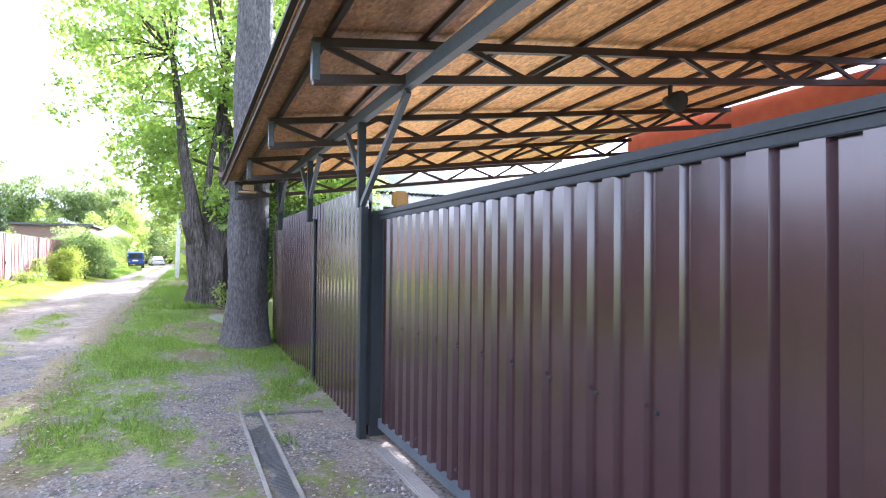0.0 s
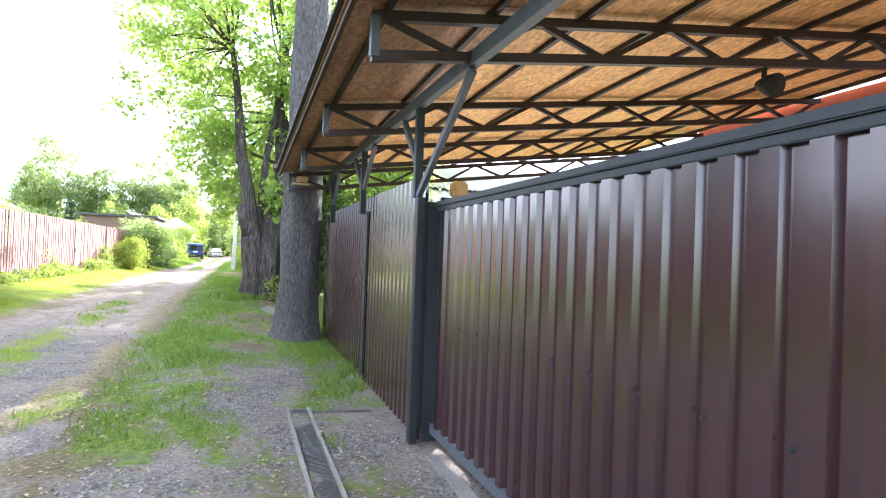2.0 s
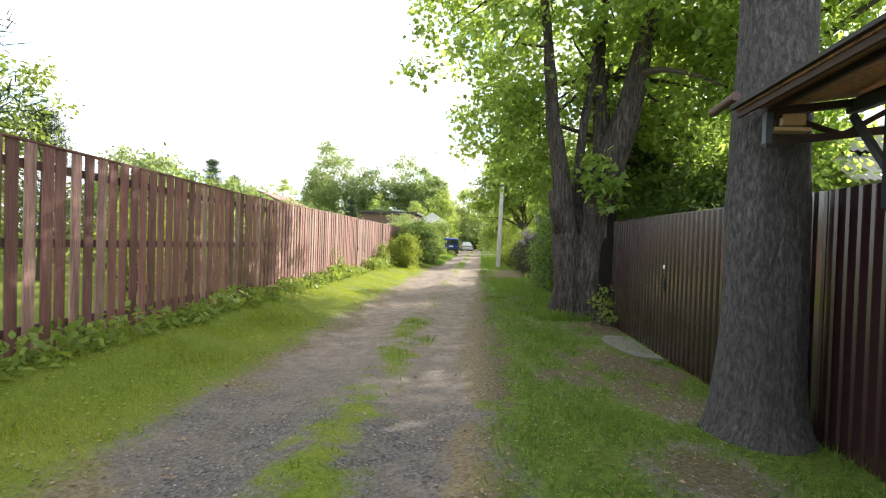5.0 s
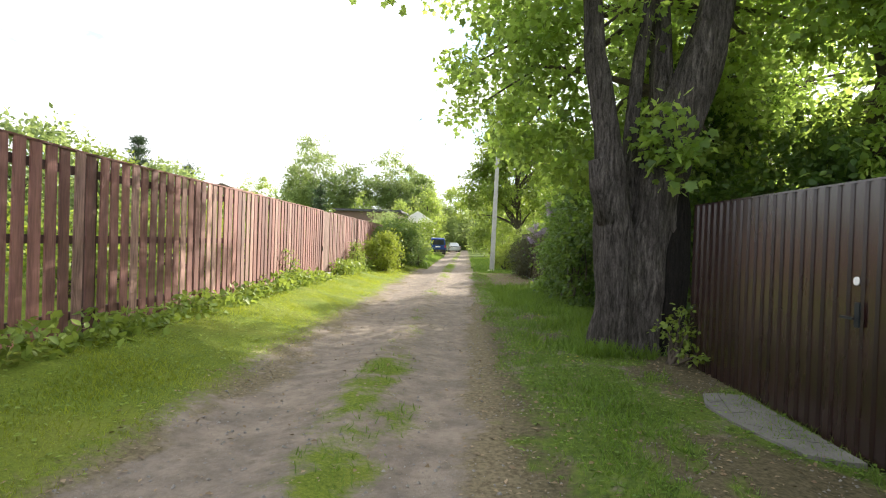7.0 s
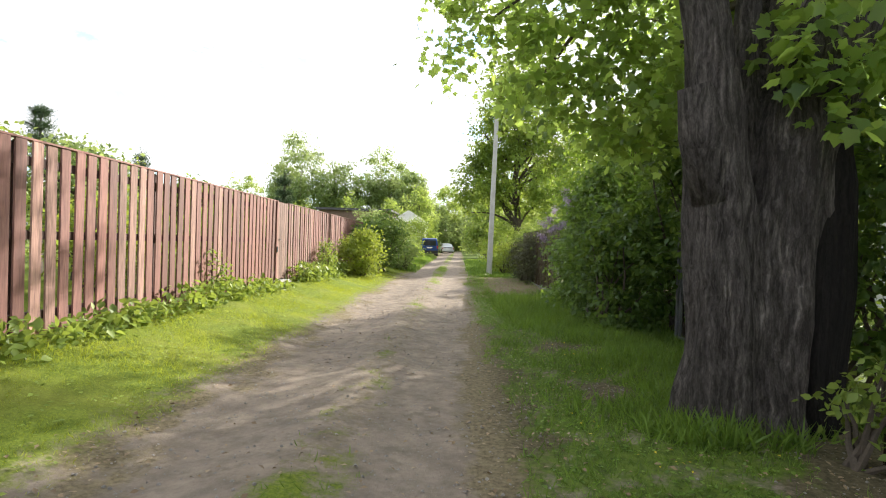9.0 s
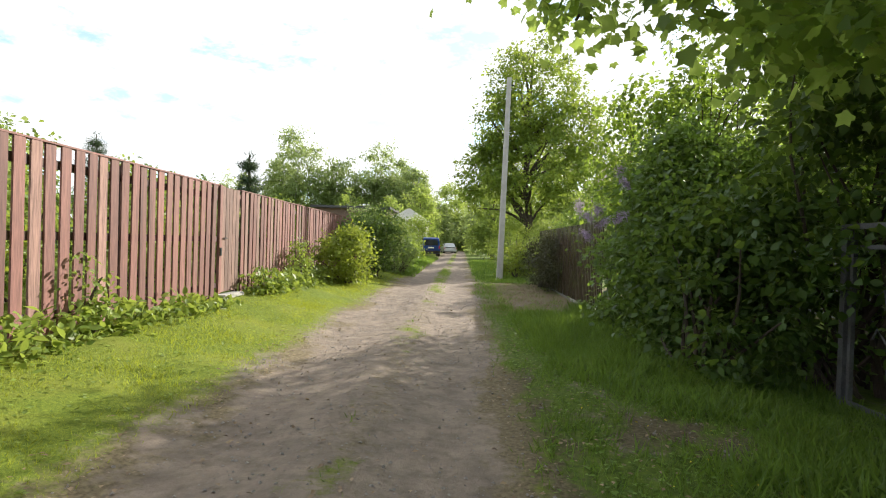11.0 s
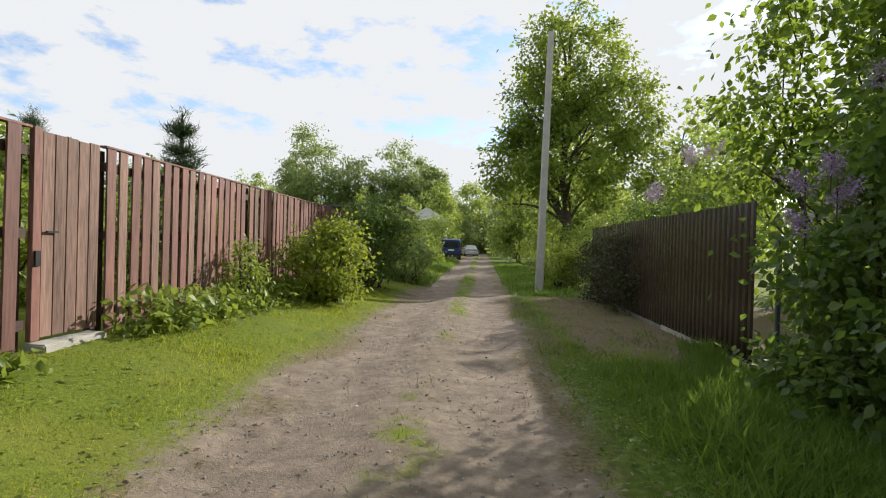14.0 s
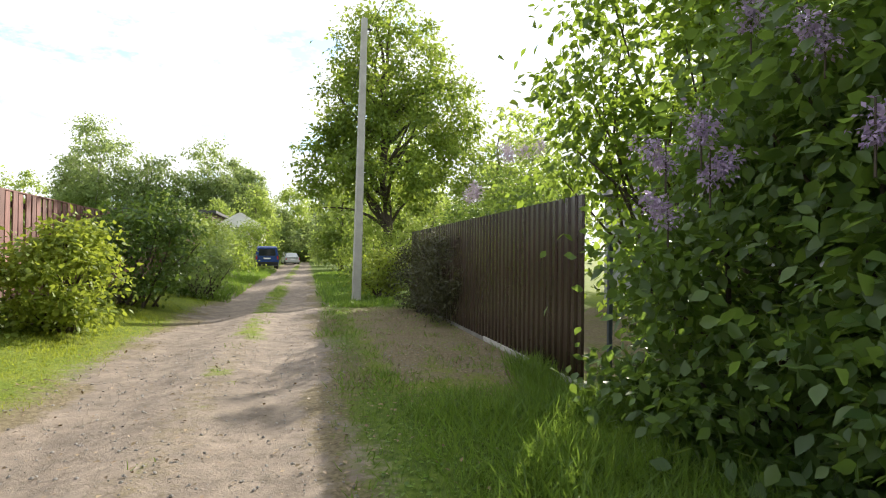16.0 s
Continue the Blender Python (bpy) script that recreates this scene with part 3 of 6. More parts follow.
# ---- sheet steel fences and the sliding gate ----
def sheet(p, q, z0, z1, zq0=None, zq1=None, pitch=0.15, depth=0.022, flip=1):
    """A trapezoid-ribbed sheet standing between two points of the plan; it has thickness."""
    p, q = Vector((*p, 0)), Vector((*q, 0))
    length = (q - p).length
    d = (q - p) / length
    nrm = Vector((-d.y, d.x, 0)) * flip
    zq0, zq1 = z0 if zq0 is None else zq0, z1 if zq1 is None else zq1
    prof, s = [], 0.0
    while s < length - 1e-4:
        for a, o in ((0.0, 0.0), (0.36, 0.0), (0.46, 1.0), (0.90, 1.0)):
            if s + a * pitch <= length:
                prof.append((s + a * pitch, o * depth))
        s += pitch
    prof.append((length, 0.0))
    bm = bmesh.new()
    rows = []
    for back in (0, 1):
        lo, hi = [], []
        for s, o in prof:
            f = s / length
            b = p + d * s + nrm * (o - back * 0.004)
            lo.append(bm.verts.new((b.x, b.y, z0 + (zq0 - z0) * f)))
            hi.append(bm.verts.new((b.x, b.y, z1 + (zq1 - z1) * f)))
        rows.append((lo, hi))
    (l0, h0), (l1, h1) = rows
    for i in range(len(prof) - 1):
        bm.faces.new((l0[i], l0[i + 1], h0[i + 1], h0[i]))
        bm.faces.new((l1[i + 1], l1[i], h1[i], h1[i + 1]))
        bm.faces.new((h0[i], h0[i + 1], h1[i + 1], h1[i]))
        bm.faces.new((l0[i + 1], l0[i], l1[i], l1[i + 1]))
    bm.faces.new((l0[0], h0[0], h1[0], l1[0]))
    bm.faces.new((l0[-1], l1[-1], h1[-1], h0[-1]))
    bmesh.ops.recalc_face_normals(bm, faces=bm.faces)
    return bm


def screw(at, parent):
    bm = bmesh.new()
    bmesh.ops.create_cone(bm, segments=8, radius1=0.011, radius2=0.007, depth=0.012, cap_ends=True, matrix=Matrix.Translation(at) @ pose(0, 0, 0, 0, -90, 0))
    return part("screw", bm, M_STEEL, parent)


GATE_X = 1.68
gate = thing("sliding_gate", (GATE_X, 2.0, gz(1.68, 2)), "dark brown ribbed steel sliding gate in a dark frame, closed", "gate")
for i in range(8):
    y1 = 4.86 - i * 1.023
    part("sheet", sheet((GATE_X, y1), (GATE_X, y1 - 1.023), 0.02, 1.868, pitch=0.1705, depth=0.03, flip=-1), M_SHEET, gate)
part("top_rail", boxed(GATE_X - 0.035, GATE_X + 0.045, -3.2, 4.9, 1.858, 1.898, bevel=0.004), M_STEEL, gate, "dark grey steel top rail")
part("cap_rail", boxed(GATE_X - 0.05, GATE_X + 0.03, -3.2, 4.9, 1.899, 1.943, bevel=0.006), M_STEEL, gate, "dark grey steel cap rail")
part("bottom_rail", boxed(GATE_X - 0.03, GATE_X + 0.05, -3.2, 4.9, -0.06, 0.03, bevel=0.005), M_BEAM, gate, "grey-blue painted bottom rail")
part("end_stile", boxed(GATE_X + 0.005, GATE_X + 0.065, 4.87, 4.93, -0.06, 1.9, bevel=0.004), M_STEEL, gate, "dark steel end stile")
for i in range(9):
    screw((GATE_X - 0.034, 4.3 - i * 0.341, 0.925), gate)
for i in range(4):
    screw((GATE_X - 0.034, 3.96 - i * 0.682, 0.12), gate)

motor = thing("gate_beacon", (1.86, 4.94, 1.9), "small amber warning beacon on the gate post", "warning lamp")
part("lamp_body", boxed(1.79, 1.93, 4.88, 5.0, 1.99, 2.14, bevel=0.02), M_AMBER, motor, "amber plastic lamp body")
part("bracket", boxed(1.70, 1.9, 4.92, 4.96, 1.955, 1.988), M_STEEL, motor)

fence_a = thing("sheet_fence", (1.6, 8.1, gz(1.6, 8)), "dark brown ribbed steel fence on dark posts", "fence", "street fence")
FA = [(5.065, 6.164), (6.164, 7.263), (7.263, 8.362), (8.362, 9.461), (9.461, 10.56), (10.56, 11.345)]
for y0, y1 in FA:
    part("sheet", sheet((1.62, y1), (1.62, y0), -0.26, 2.2, pitch=0.157, flip=-1), M_SHEET, fence_a)
for y in (7.46,):
    part("post_cover", boxed(1.575, 1.6, y - 0.05, y + 0.05, -0.16, 2.02, bevel=0.003), M_STEEL, fence_a, "dark steel cover strip")
part("rail", boxed(1.65, 1.69, 5.1, 11.3, 1.7, 1.76), M_STEEL, fence_a)
part("rail", boxed(1.65, 1.69, 5.1, 11.3, 0.3, 0.36), M_STEEL, fence_a)
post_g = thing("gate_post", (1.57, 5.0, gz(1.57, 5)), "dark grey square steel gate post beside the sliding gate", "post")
part("shaft", boxed(1.49, 1.56, 4.955, 5.055, -0.3, 1.98, bevel=0.006), M_STEEL, post_g)
# added plate that closes off the bright gap between post and gate
part("gap_filler", boxed(1.606, 1.85, 5.0, 5.04, -0.3, 1.95), M_STEEL, post_g)
part("guide_channel", boxed(1.562, 1.602, 4.995, 5.045, -0.05, 1.95, bevel=0.003), M_STEEL, post_g, "dark gate guide channel")

fence_b = thing("sheet_fence", (1.3, 14.8, gz(1.3, 15)), "weathered dark brown ribbed steel fence with a wicket door", "fence", "street fence")
FB = [(11.9, 12.999), (12.999, 14.098), (14.098, 15.04), (15.04, 15.982), (15.982, 17.395)]


def fbx(y):
    return 1.38 - 0.03 * (y - 12)


for y0, y1 in FB:
    part("sheet", sheet((fbx(y1), y1), (fbx(y0), y0), -0.26, 2.12, pitch=0.157, flip=-1), M_SHEET_OLD, fence_b)
part("top_edge", beamed((fbx(17.35) + 0.004, 17.35, 2.125), (fbx(11.9) + 0.004, 11.9, 2.125), 0.05, 0.02), M_SHEET_OLD, fence_b)
part("lock_plate", boxed(fbx(14.3) - 0.04, fbx(14.3) - 0.026, 14.25, 14.31, 0.95, 1.15, bevel=0.003), M_STEEL, fence_b, "dark lock plate")
part("door_handle", beamed((fbx(14.3) - 0.07, 14.27, 1.02), (fbx(14.3) - 0.07, 14.42, 1.02), 0.02, 0.02), M_STEEL, fence_b, "dark lever handle")
bm = bmesh.new()
bmesh.ops.create_cone(bm, segments=16, radius1=0.035, radius2=0.035, depth=0.008, cap_ends=True, matrix=Matrix.Translation((fbx(14.3) - 0.034, 14.3, 1.32)) @ pose(0, 0, 0, 0, 90, 0))
part("number_disc", bm, M_PLATE, fence_b, "small round pale plate")
post_w = thing("pale_post", (1.7, 11.6, gz(1.7, 11.6)), "pale weathered wooden post between the fences", "post")
part("shaft", boxed(1.68, 1.76, 11.42, 11.5, -0.2, 2.1, bevel=0.006), M_WOODEND, post_w)


# ---- carport canopy ----
def zc(x, y):
    return 3.2 - 0.032 * y + 0.14 * (x - 0.8)


CX0, CX1, CY0, CY1 = 0.62, 7.9, -5.0, 10.55
canopy = thing("carport_canopy", (1.5, 5.0, gz(1.5, 5)), "flat carport roof of strand board on dark steel trusses", "carport roof")


def slab(x0, x1, y0, y1, lift, thick):
    bm = bmesh.new()
    vs = [bm.verts.new((x, y, zc(x, y) + lift + t)) for t in (0, thick) for y in (y0, y1) for x in (x0, x1)]
    for f in ((0, 2, 3, 1), (4, 5, 7, 6), (0, 1, 5, 4), (1, 3, 7, 5), (3, 2, 6, 7), (2, 0, 4, 6)):
        bm.faces.new([vs[i] for i in f])
    return bm


for ix in range(6):
    for iy in range(7):
        xa, ya = CX0 + ix * 1.22, CY1 - (iy + 1) * 2.25
        part("board", slab(xa + 0.003, min(xa + 1.217, CX1), max(ya + 0.003, CY0), ya + 2.247, 0, 0.02), M_OSB_WET if ix == 0 else M_OSB, canopy, "rain-stained dark strand board" if ix == 0 else "")
part("roof_covering", slab(CX0 - 0.04, CX1, CY0, CY1 + 0.04, 0.024, 0.03), M_FELT, canopy, "dark roofing felt")
for k in range(10):
    xk = 0.9 + k * 0.745
    part("purlin", beamed((xk, CY0, zc(xk, CY0) - 0.026), (xk, CY1, zc(xk, CY1) - 0.026), 0.04, 0.045), M_TRUSS, canopy)
part("edge_board", beamed((CX0 + 0.03, CY0, zc(CX0, CY0) - 0.03), (CX0 + 0.03, CY1, zc(CX0, CY1) - 0.03), 0.03, 0.05), M_BATTEN, canopy)
for ty in (-0.5, 1.68, 3.87, 6.05, 8.22, 10.4):
    x0, x1 = 0.8, 7.85
    top, bot = -0.075, -0.335
    part("truss_top_chord", beamed((x0, ty, zc(x0, ty) + top), (x1, ty, zc(x1, ty) + top), 0.06, 0.065), M_TRUSS, canopy)
    part("truss_bottom_chord", beamed((x0, ty, zc(x0, ty) + bot), (x1, ty, zc(x1, ty) + bot), 0.06, 0.065), M_TRUSS, canopy)
    part("truss_end", beamed((x0 + 0.02, ty, zc(x0, ty) + top), (x0 + 0.02, ty, zc(x0, ty) + bot), 0.054, 0.068), M_BEAM, canopy, "grey truss end post")
    n = 12
    for k in range(n):
        xa, xb = x0 + 0.05 + (x1 - x0 - 0.1) * k / n, x0 + 0.05 + (x1 - x0 - 0.1) * (k + 1) / n
        ta, tb = (top, bot) if k % 2 == 0 else (bot, top)
        part("truss_web", beamed((xa, ty, zc(xa, ty) + ta), (xb, ty, zc(xb, ty) + tb), 0.035, 0.042), M_TRUSS, canopy)
BX = 1.52


def bz(y):
    return 2.815 + 0.004 * y


part("main_beam", beamed((BX, CY0, bz(CY0)), (BX, CY1 - 0.1, bz(CY1)), 0.07, 0.1), M_BEAM, canopy, "grey-blue painted steel main beam")
for py, braces in ((-0.2, ((0.6, 2.2),)), (5.08, ((-1.2, 2.0), (0.5, 2.3))), (7.46, ((-0.6, 2.3), (0.6, 2.3))), (9.96, ((-0.58, 2.3), (0.45, 2.3)))):
    part("post", boxed(BX - 0.035, BX + 0.035, py - 0.035, py + 0.035, 1.98 if py > 0 else -0.2, bz(py) - 0.052, bevel=0.004), M_STEEL, canopy, "dark steel post")
    for dy, foot in braces:
        part("brace", beamed((BX, py + (0.04 if dy > 0 else -0.04), foot), (BX, py + dy, bz(py) - 0.07), 0.045, 0.055), M_BEAM, canopy, "grey-blue diagonal brace")
part("end_box", boxed(0.86, 1.16, 10.36, 10.5, 2.64, 2.67), M_WOODEND, canopy, "pale timber end block")
part("end_block", boxed(0.93, 1.12, 10.37, 10.43, 2.69, 2.79, bevel=0.004), M_WOODEND, canopy, "pale sawn timber end")
part("gutter", tubed([(0.56, 10.42, 2.94), (0.6, 11.0, 2.93)], [0.04, 0.04], seg=12), M_PIPE, canopy, "brown gutter pipe")
flood = thing("flood_lamp", (4.15, 3.87, 3.1), "small dark round flood lamp hanging under the truss", "lamp")
bm = bmesh.new()
tube(bm, [(4.2, 3.75, 3.0), (4.2, 3.83, 3.02), (4.2, 3.93, 3.05)], [0.10, 0.085, 0.04], seg=14)
part("housing", bm, M_RUBBER, flood, smooth=True)
part("bracket", beamed((4.2, 3.87, 3.05), (4.2, 3.87, 3.22), 0.03, 0.03), M_STEEL, flood)

house_red = thing("red_house", (9.5, 1.0, gz(9, 1)), "orange-red rendered house wall behind the carport", "house")
part("wall", boxed(7.95, 8.25, -6, 8.4, -0.3, 4.0), M_RED, house_red)
part("plinth", boxed(7.9, 7.949, -6, 8.4, -0.3, 0.3), M_CONCRETE, house_red)

# ---- drain and slabs ----
drain = thing("drain_channel", (0.66, 4.5, gz(0.66, 4.5)), "long dark slotted drain grate set flush in gravel", "drain")


def grate(x0, x1, y0, y1, along_y):
    z = lambda x, y: gz(x, y) + 0.012
    bm = bmesh.new()
    n = int(((y1 - y0) if along_y else (x1 - x0)) / 0.026)
    for i in range(n):
        if along_y:
            y = y0 + i * 0.026
            zz = z((x0 + x1) / 2, y)
            box(bm, x0 + 0.02, x1 - 0.02, y, y + 0.014, zz - 0.03, zz)
        else:
            x = x0 + i * 0.026
            zz = z(x, (y0 + y1) / 2)
            box(bm, x, x + 0.014, y0 + 0.02, y1 - 0.02, zz - 0.03, zz)
    return bm


apron = bmesh.new()
for k in range(6):
    ya = 4.62 - k * 1.26
    za = gz(1.5, ya - 0.6)
    box(apron, 1.52 + 0.02 * (k % 2), 1.645, ya - 1.25, ya, za - 0.08, za + 0.02, bevel=0.012)
tagged(part("gate_apron", apron, M_SLAB), "worn grey concrete apron strip under the sliding gate", "paving", kind="structure")
part("grate", grate(0.57, 0.76, 1.2, 6.12, True), M_GRATE, drain)
part("grate", grate(0.78, 1.42, 5.98, 6.12, False), M_GRATE, drain)
for x in (0.555, 0.765):
    part("kerb", beamed((x, 1.2, gz(x, 1.2) + 0.004), (x, 6.14, gz(x, 6.14) + 0.004), 0.025, 0.05), M_SLAB, drain, "grey concrete kerb edge")
slab_ob = thing("paving_slab", (0.95, 15.0, gz(0.95, 15.0)), "cracked grey concrete slab lying before the fence", "paving slab")


def slab_piece(corners):
    """One broken piece: a slightly sunken, tilted plate with a gap round it."""
    bm = bmesh.new()
    cx, cy = sum(c[0] for c in corners) / 4, sum(c[1] for c in corners) / 4
    ins = [(cx + (x - cx) * 0.965, cy + (y - cy) * 0.965) for x, y in corners]
    tilt = 0.012 * noise.noise(Vector((cx * 9, cy * 9, 2)))
    top = [bm.verts.new((x, y, gz(x, y) + 0.024 + tilt * (x - cx) * 4)) for x, y in ins]
    low = [bm.verts.new((x, y, gz(x, y) - 0.05)) for x, y in ins]
    bm.faces.new(top)
    for i in range(4):
        bm.faces.new((low[i], low[(i + 1) % 4], top[(i + 1) % 4], top[i]))
    bmesh.ops.recalc_face_normals(bm, faces=bm.faces)
    return bm


rnd = random.Random(44)
GRID = {}
for iy in range(6):
    yy = 14.15 + iy * 0.34
    near = 0.86 - 0.3 * (1 - abs(iy - 3.2) / 3.2)
    for ix in range(4):
        GRID[ix, iy] = (near + (fbx(yy) - 0.06 - near) * ix / 3 + rnd.uniform(-0.06, 0.06) * (ix < 3), yy + rnd.uniform(-0.1, 0.1))
for iy in range(5):
    for ix in range(3):
        part("broken_piece", slab_piece([GRID[ix, iy], GRID[ix + 1, iy], GRID[ix + 1, iy + 1], GRID[ix, iy + 1]]), M_SLAB, slab_ob)

# ---- slatted timber fence ----
LX = -6.12


def slat_mesh(name, width, height, rnd, mat):
    bm = boxed(-0.011, 0.011, -width / 2, width / 2, 0, height, bevel=0.003)
    me = bpy.data.meshes.new(name)
    bm.to_mesh(me)
    bm.free()
    me.materials.append(mat)
    return me


def lf_top(y):
    return 2.50 - 0.0195 * (y - 9) if y < 16 else 2.363 - 0.0025 * (y - 16)


def lfx(y):
    return -6.12 - 0.0095 * (y - 12)


def slat_fence(y0, y1, pitch, width, label, seed, paints=None):
    x = lfx(y0)
    rnd = random.Random(seed)
    ob = thing("slat_fence", (x, y0, gz(x, y0)), label, "fence", "timber street fence")
    metas = [slat_mesh("slat", width, 1.0, rnd, m) for m in (paints or (M_SLAT, M_SLAT, M_SLAT_GREY))]
    n = int((y1 - y0) / pitch)
    for i in range(n):
        s = new("slat", metas[rnd.choice((0, 0, 0, 1, 2))])
        s.parent = ob
        yy = (i + 0.5) * pitch + rnd.uniform(-0.008, 0.008)
        zl = gz(x, y0 + yy) + 0.05 + rnd.uniform(-0.015, 0.015)
        s.matrix_basis = pose(lfx(y0 + yy) - x, yy, zl - gz(x, y0), rnd.uniform(-0.3, 0.3), rnd.uniform(-0.4, 0.4), rnd.uniform(-1.5, 1.5)) @ Matrix.Diagonal((1, 1, lf_top(y0 + yy) - zl, 1))
    za, zb2 = lf_top(y0), lf_top(y1)
    ga, gb = gz(x, y0), gz(x, y1)
    for f in (0.12, 0.53, 0.9):
        part("rail", beamed((x - 0.036, y0 + 0.01, ga + (za - ga) * f), (lfx(y1) - 0.036, y1 - 0.01, gb + (zb2 - gb) * f), 0.044, 0.09), M_RAIL, ob)
    k = max(1, round((y1 - y0) / 2.9))
    for i in range(k + 1):
        py = y0 + 0.05 + (y1 - y0 - 0.1) * i / k
        part("post", boxed(lfx(py) - 0.145, lfx(py) - 0.062, py - 0.035, py + 0.035, gz(x, py) - 0.2, lf_top(py) - 0.03, bevel=0.004), M_RAIL, ob)
    part("cap_board", beamed((x - 0.03, y0, za + 0.014), (lfx(y1) - 0.03, y1, zb2 + 0.014), 0.09, 0.02), M_SLAT, ob)
    return ob


slat_fence(1.58, 16.0, 0.212, 0.146, "dark red-brown slatted timber fence, weathered, with weeds at its foot", 1, (M_SLAT, M_SLAT, M_SLAT_FADED))
slat_fence(16.0, 26.48, 0.212, 0.146, "red-brown slatted timber fence with fading paint", 2, (M_SLAT, M_SLAT, M_SLAT_FADED))
slat_fence(27.46, 31.2, 0.212, 0.145, "red-brown slatted timber fence beside the wicket door", 3)
slat_fence(31.2, 50.0, 0.212, 0.145, "red-brown slatted timber fence behind the bushes", 4)

DX = lfx(26.7)
door = thing("wicket_door", (DX, 26.5, gz(DX, 26.5)), "greyed red-brown board wicket door, closed, in the fence", "door")
zl = gz(DX, 26.5) + 0.08
rnd = random.Random(9)
for i in range(5):
    y = 26.68 + i * 0.151
    part("board", boxed(DX - 0.012, DX + 0.012, y - 0.07, y + 0.07, zl + 0.02, 2.34 - 0.012 * rnd.random(), bevel=0.003), M_SLAT_GREY, door)
part("stile", boxed(DX - 0.03, DX + 0.02, 26.5, 26.6, zl, 2.36, bevel=0.004), M_SLAT, door)
for zz in (0.75, 2.0):
    part("ledge", boxed(DX - 0.055, DX - 0.0125, 26.62, 27.34, zz - 0.05, zz + 0.05), M_RAIL, door)
part("lock", boxed(DX + 0.021, DX + 0.036, 26.52, 26.58, 1.12, 1.26, bevel=0.003), M_STEEL, door, "black lock plate")
part("handle", beamed((DX + 0.035, 26.64, 1.43), (DX + 0.035, 26.78, 1.43), 0.018, 0.018), M_STEEL, door, "black lever handle")
part("jamb", boxed(DX - 0.13, DX - 0.06, 27.36, 27.44, zl - 0.1, 2.26), M_RAIL, door)
part("threshold", boxed(DX - 0.06, DX + 0.16, 26.5, 27.32, gz(DX, 26.5) - 0.1, gz(DX, 26.5) + 0.06, bevel=0.015), M_CONCRETE, door, "pale concrete threshold")

# ---- fence beyond the hedge ----
fence_c = thing("sheet_fence", (0.97, 29, gz(0.97, 29)), "dull dark brown ribbed steel fence on a pale plinth", "fence", "street fence")


def fcx(y):
    return 0.97 + 0.012 * (y - 28.7)


for i in range(9):
    y0 = 28.72 + i * 1.148
    part("sheet", sheet((fcx(y0 + 1.148), y0 + 1.148), (fcx(y0), y0), 0.065, 2.04, pitch=0.164, flip=-1), M_SHEET_OLD, fence_c)
part("plinth", beamed((fcx(28.7) + 0.02, 28.7, 0.015), (fcx(32.1) + 0.02, 32.1, 0.015), 0.1, 0.14), M_CONCRETE, fence_c, "pale concrete plinth")
part("plinth", beamed((fcx(32.1) + 0.02, 32.104, 0.0), (fcx(39.0) + 0.02, 39.0, 0.0), 0.1, 0.14), M_SLAB, fence_c, "dirty grey concrete plinth")
part("post", boxed(1.13, 1.17, 28.5, 28.54, -0.1, 1.6), M_BEAM, fence_c)

# ---- iron gate in the hedge ----
iron = thing("iron_gate", (1.72, 21.2, gz(1.72, 21.2)), "old pale wrought-iron gate leaf overgrown by the hedge", "gate")
gx, g0, g1 = 1.72, 20.2, 22.35
for y in (g0, 20.85, g1):
    part("stile", boxed(gx - 0.02, gx + 0.02, y - 0.02, y + 0.02, 0.08, 1.62), M_GALV, iron)
part("post", boxed(gx - 0.035, gx + 0.035, g1 + 0.06, g1 + 0.13, -0.1, 1.75), M_GALV, iron)
for z in (0.06, 1.55):
    part("rail", boxed(gx - 0.02, gx + 0.02, g0, g1, z - 0.02, z + 0.02), M_GALV, iron)
part("top_bar", boxed(gx - 0.03, gx + 0.03, g0, g1 + 0.2, 1.72, 1.77), M_GALV, iron)
cyc, czc = 21.5, 0.86
ring = [(gx, cyc + 0.1 * math.cos(a), czc + 0.13 * math.sin(a)) for a in np.linspace(0, 2 * math.pi, 25)]
part("ring", tubed(ring, [0.012] * 25, seg=6, caps=False), M_GALV, iron)
for k in range(10):
    a = 2 * math.pi * k / 10 + 0.3
    pts = []
    for s in np.linspace(0, 1, 9):
        r = 0.12 + s * 0.5
        pts.append((gx, cyc + r * 0.95 * math.cos(a + 0.25 * math.sin(s * 9)), czc + r * 1.05 * math.sin(a + 0.25 * math.sin(s * 9))))
    part("scroll", tubed(pts, [0.009] * 9, seg=5), M_GALV, iron)


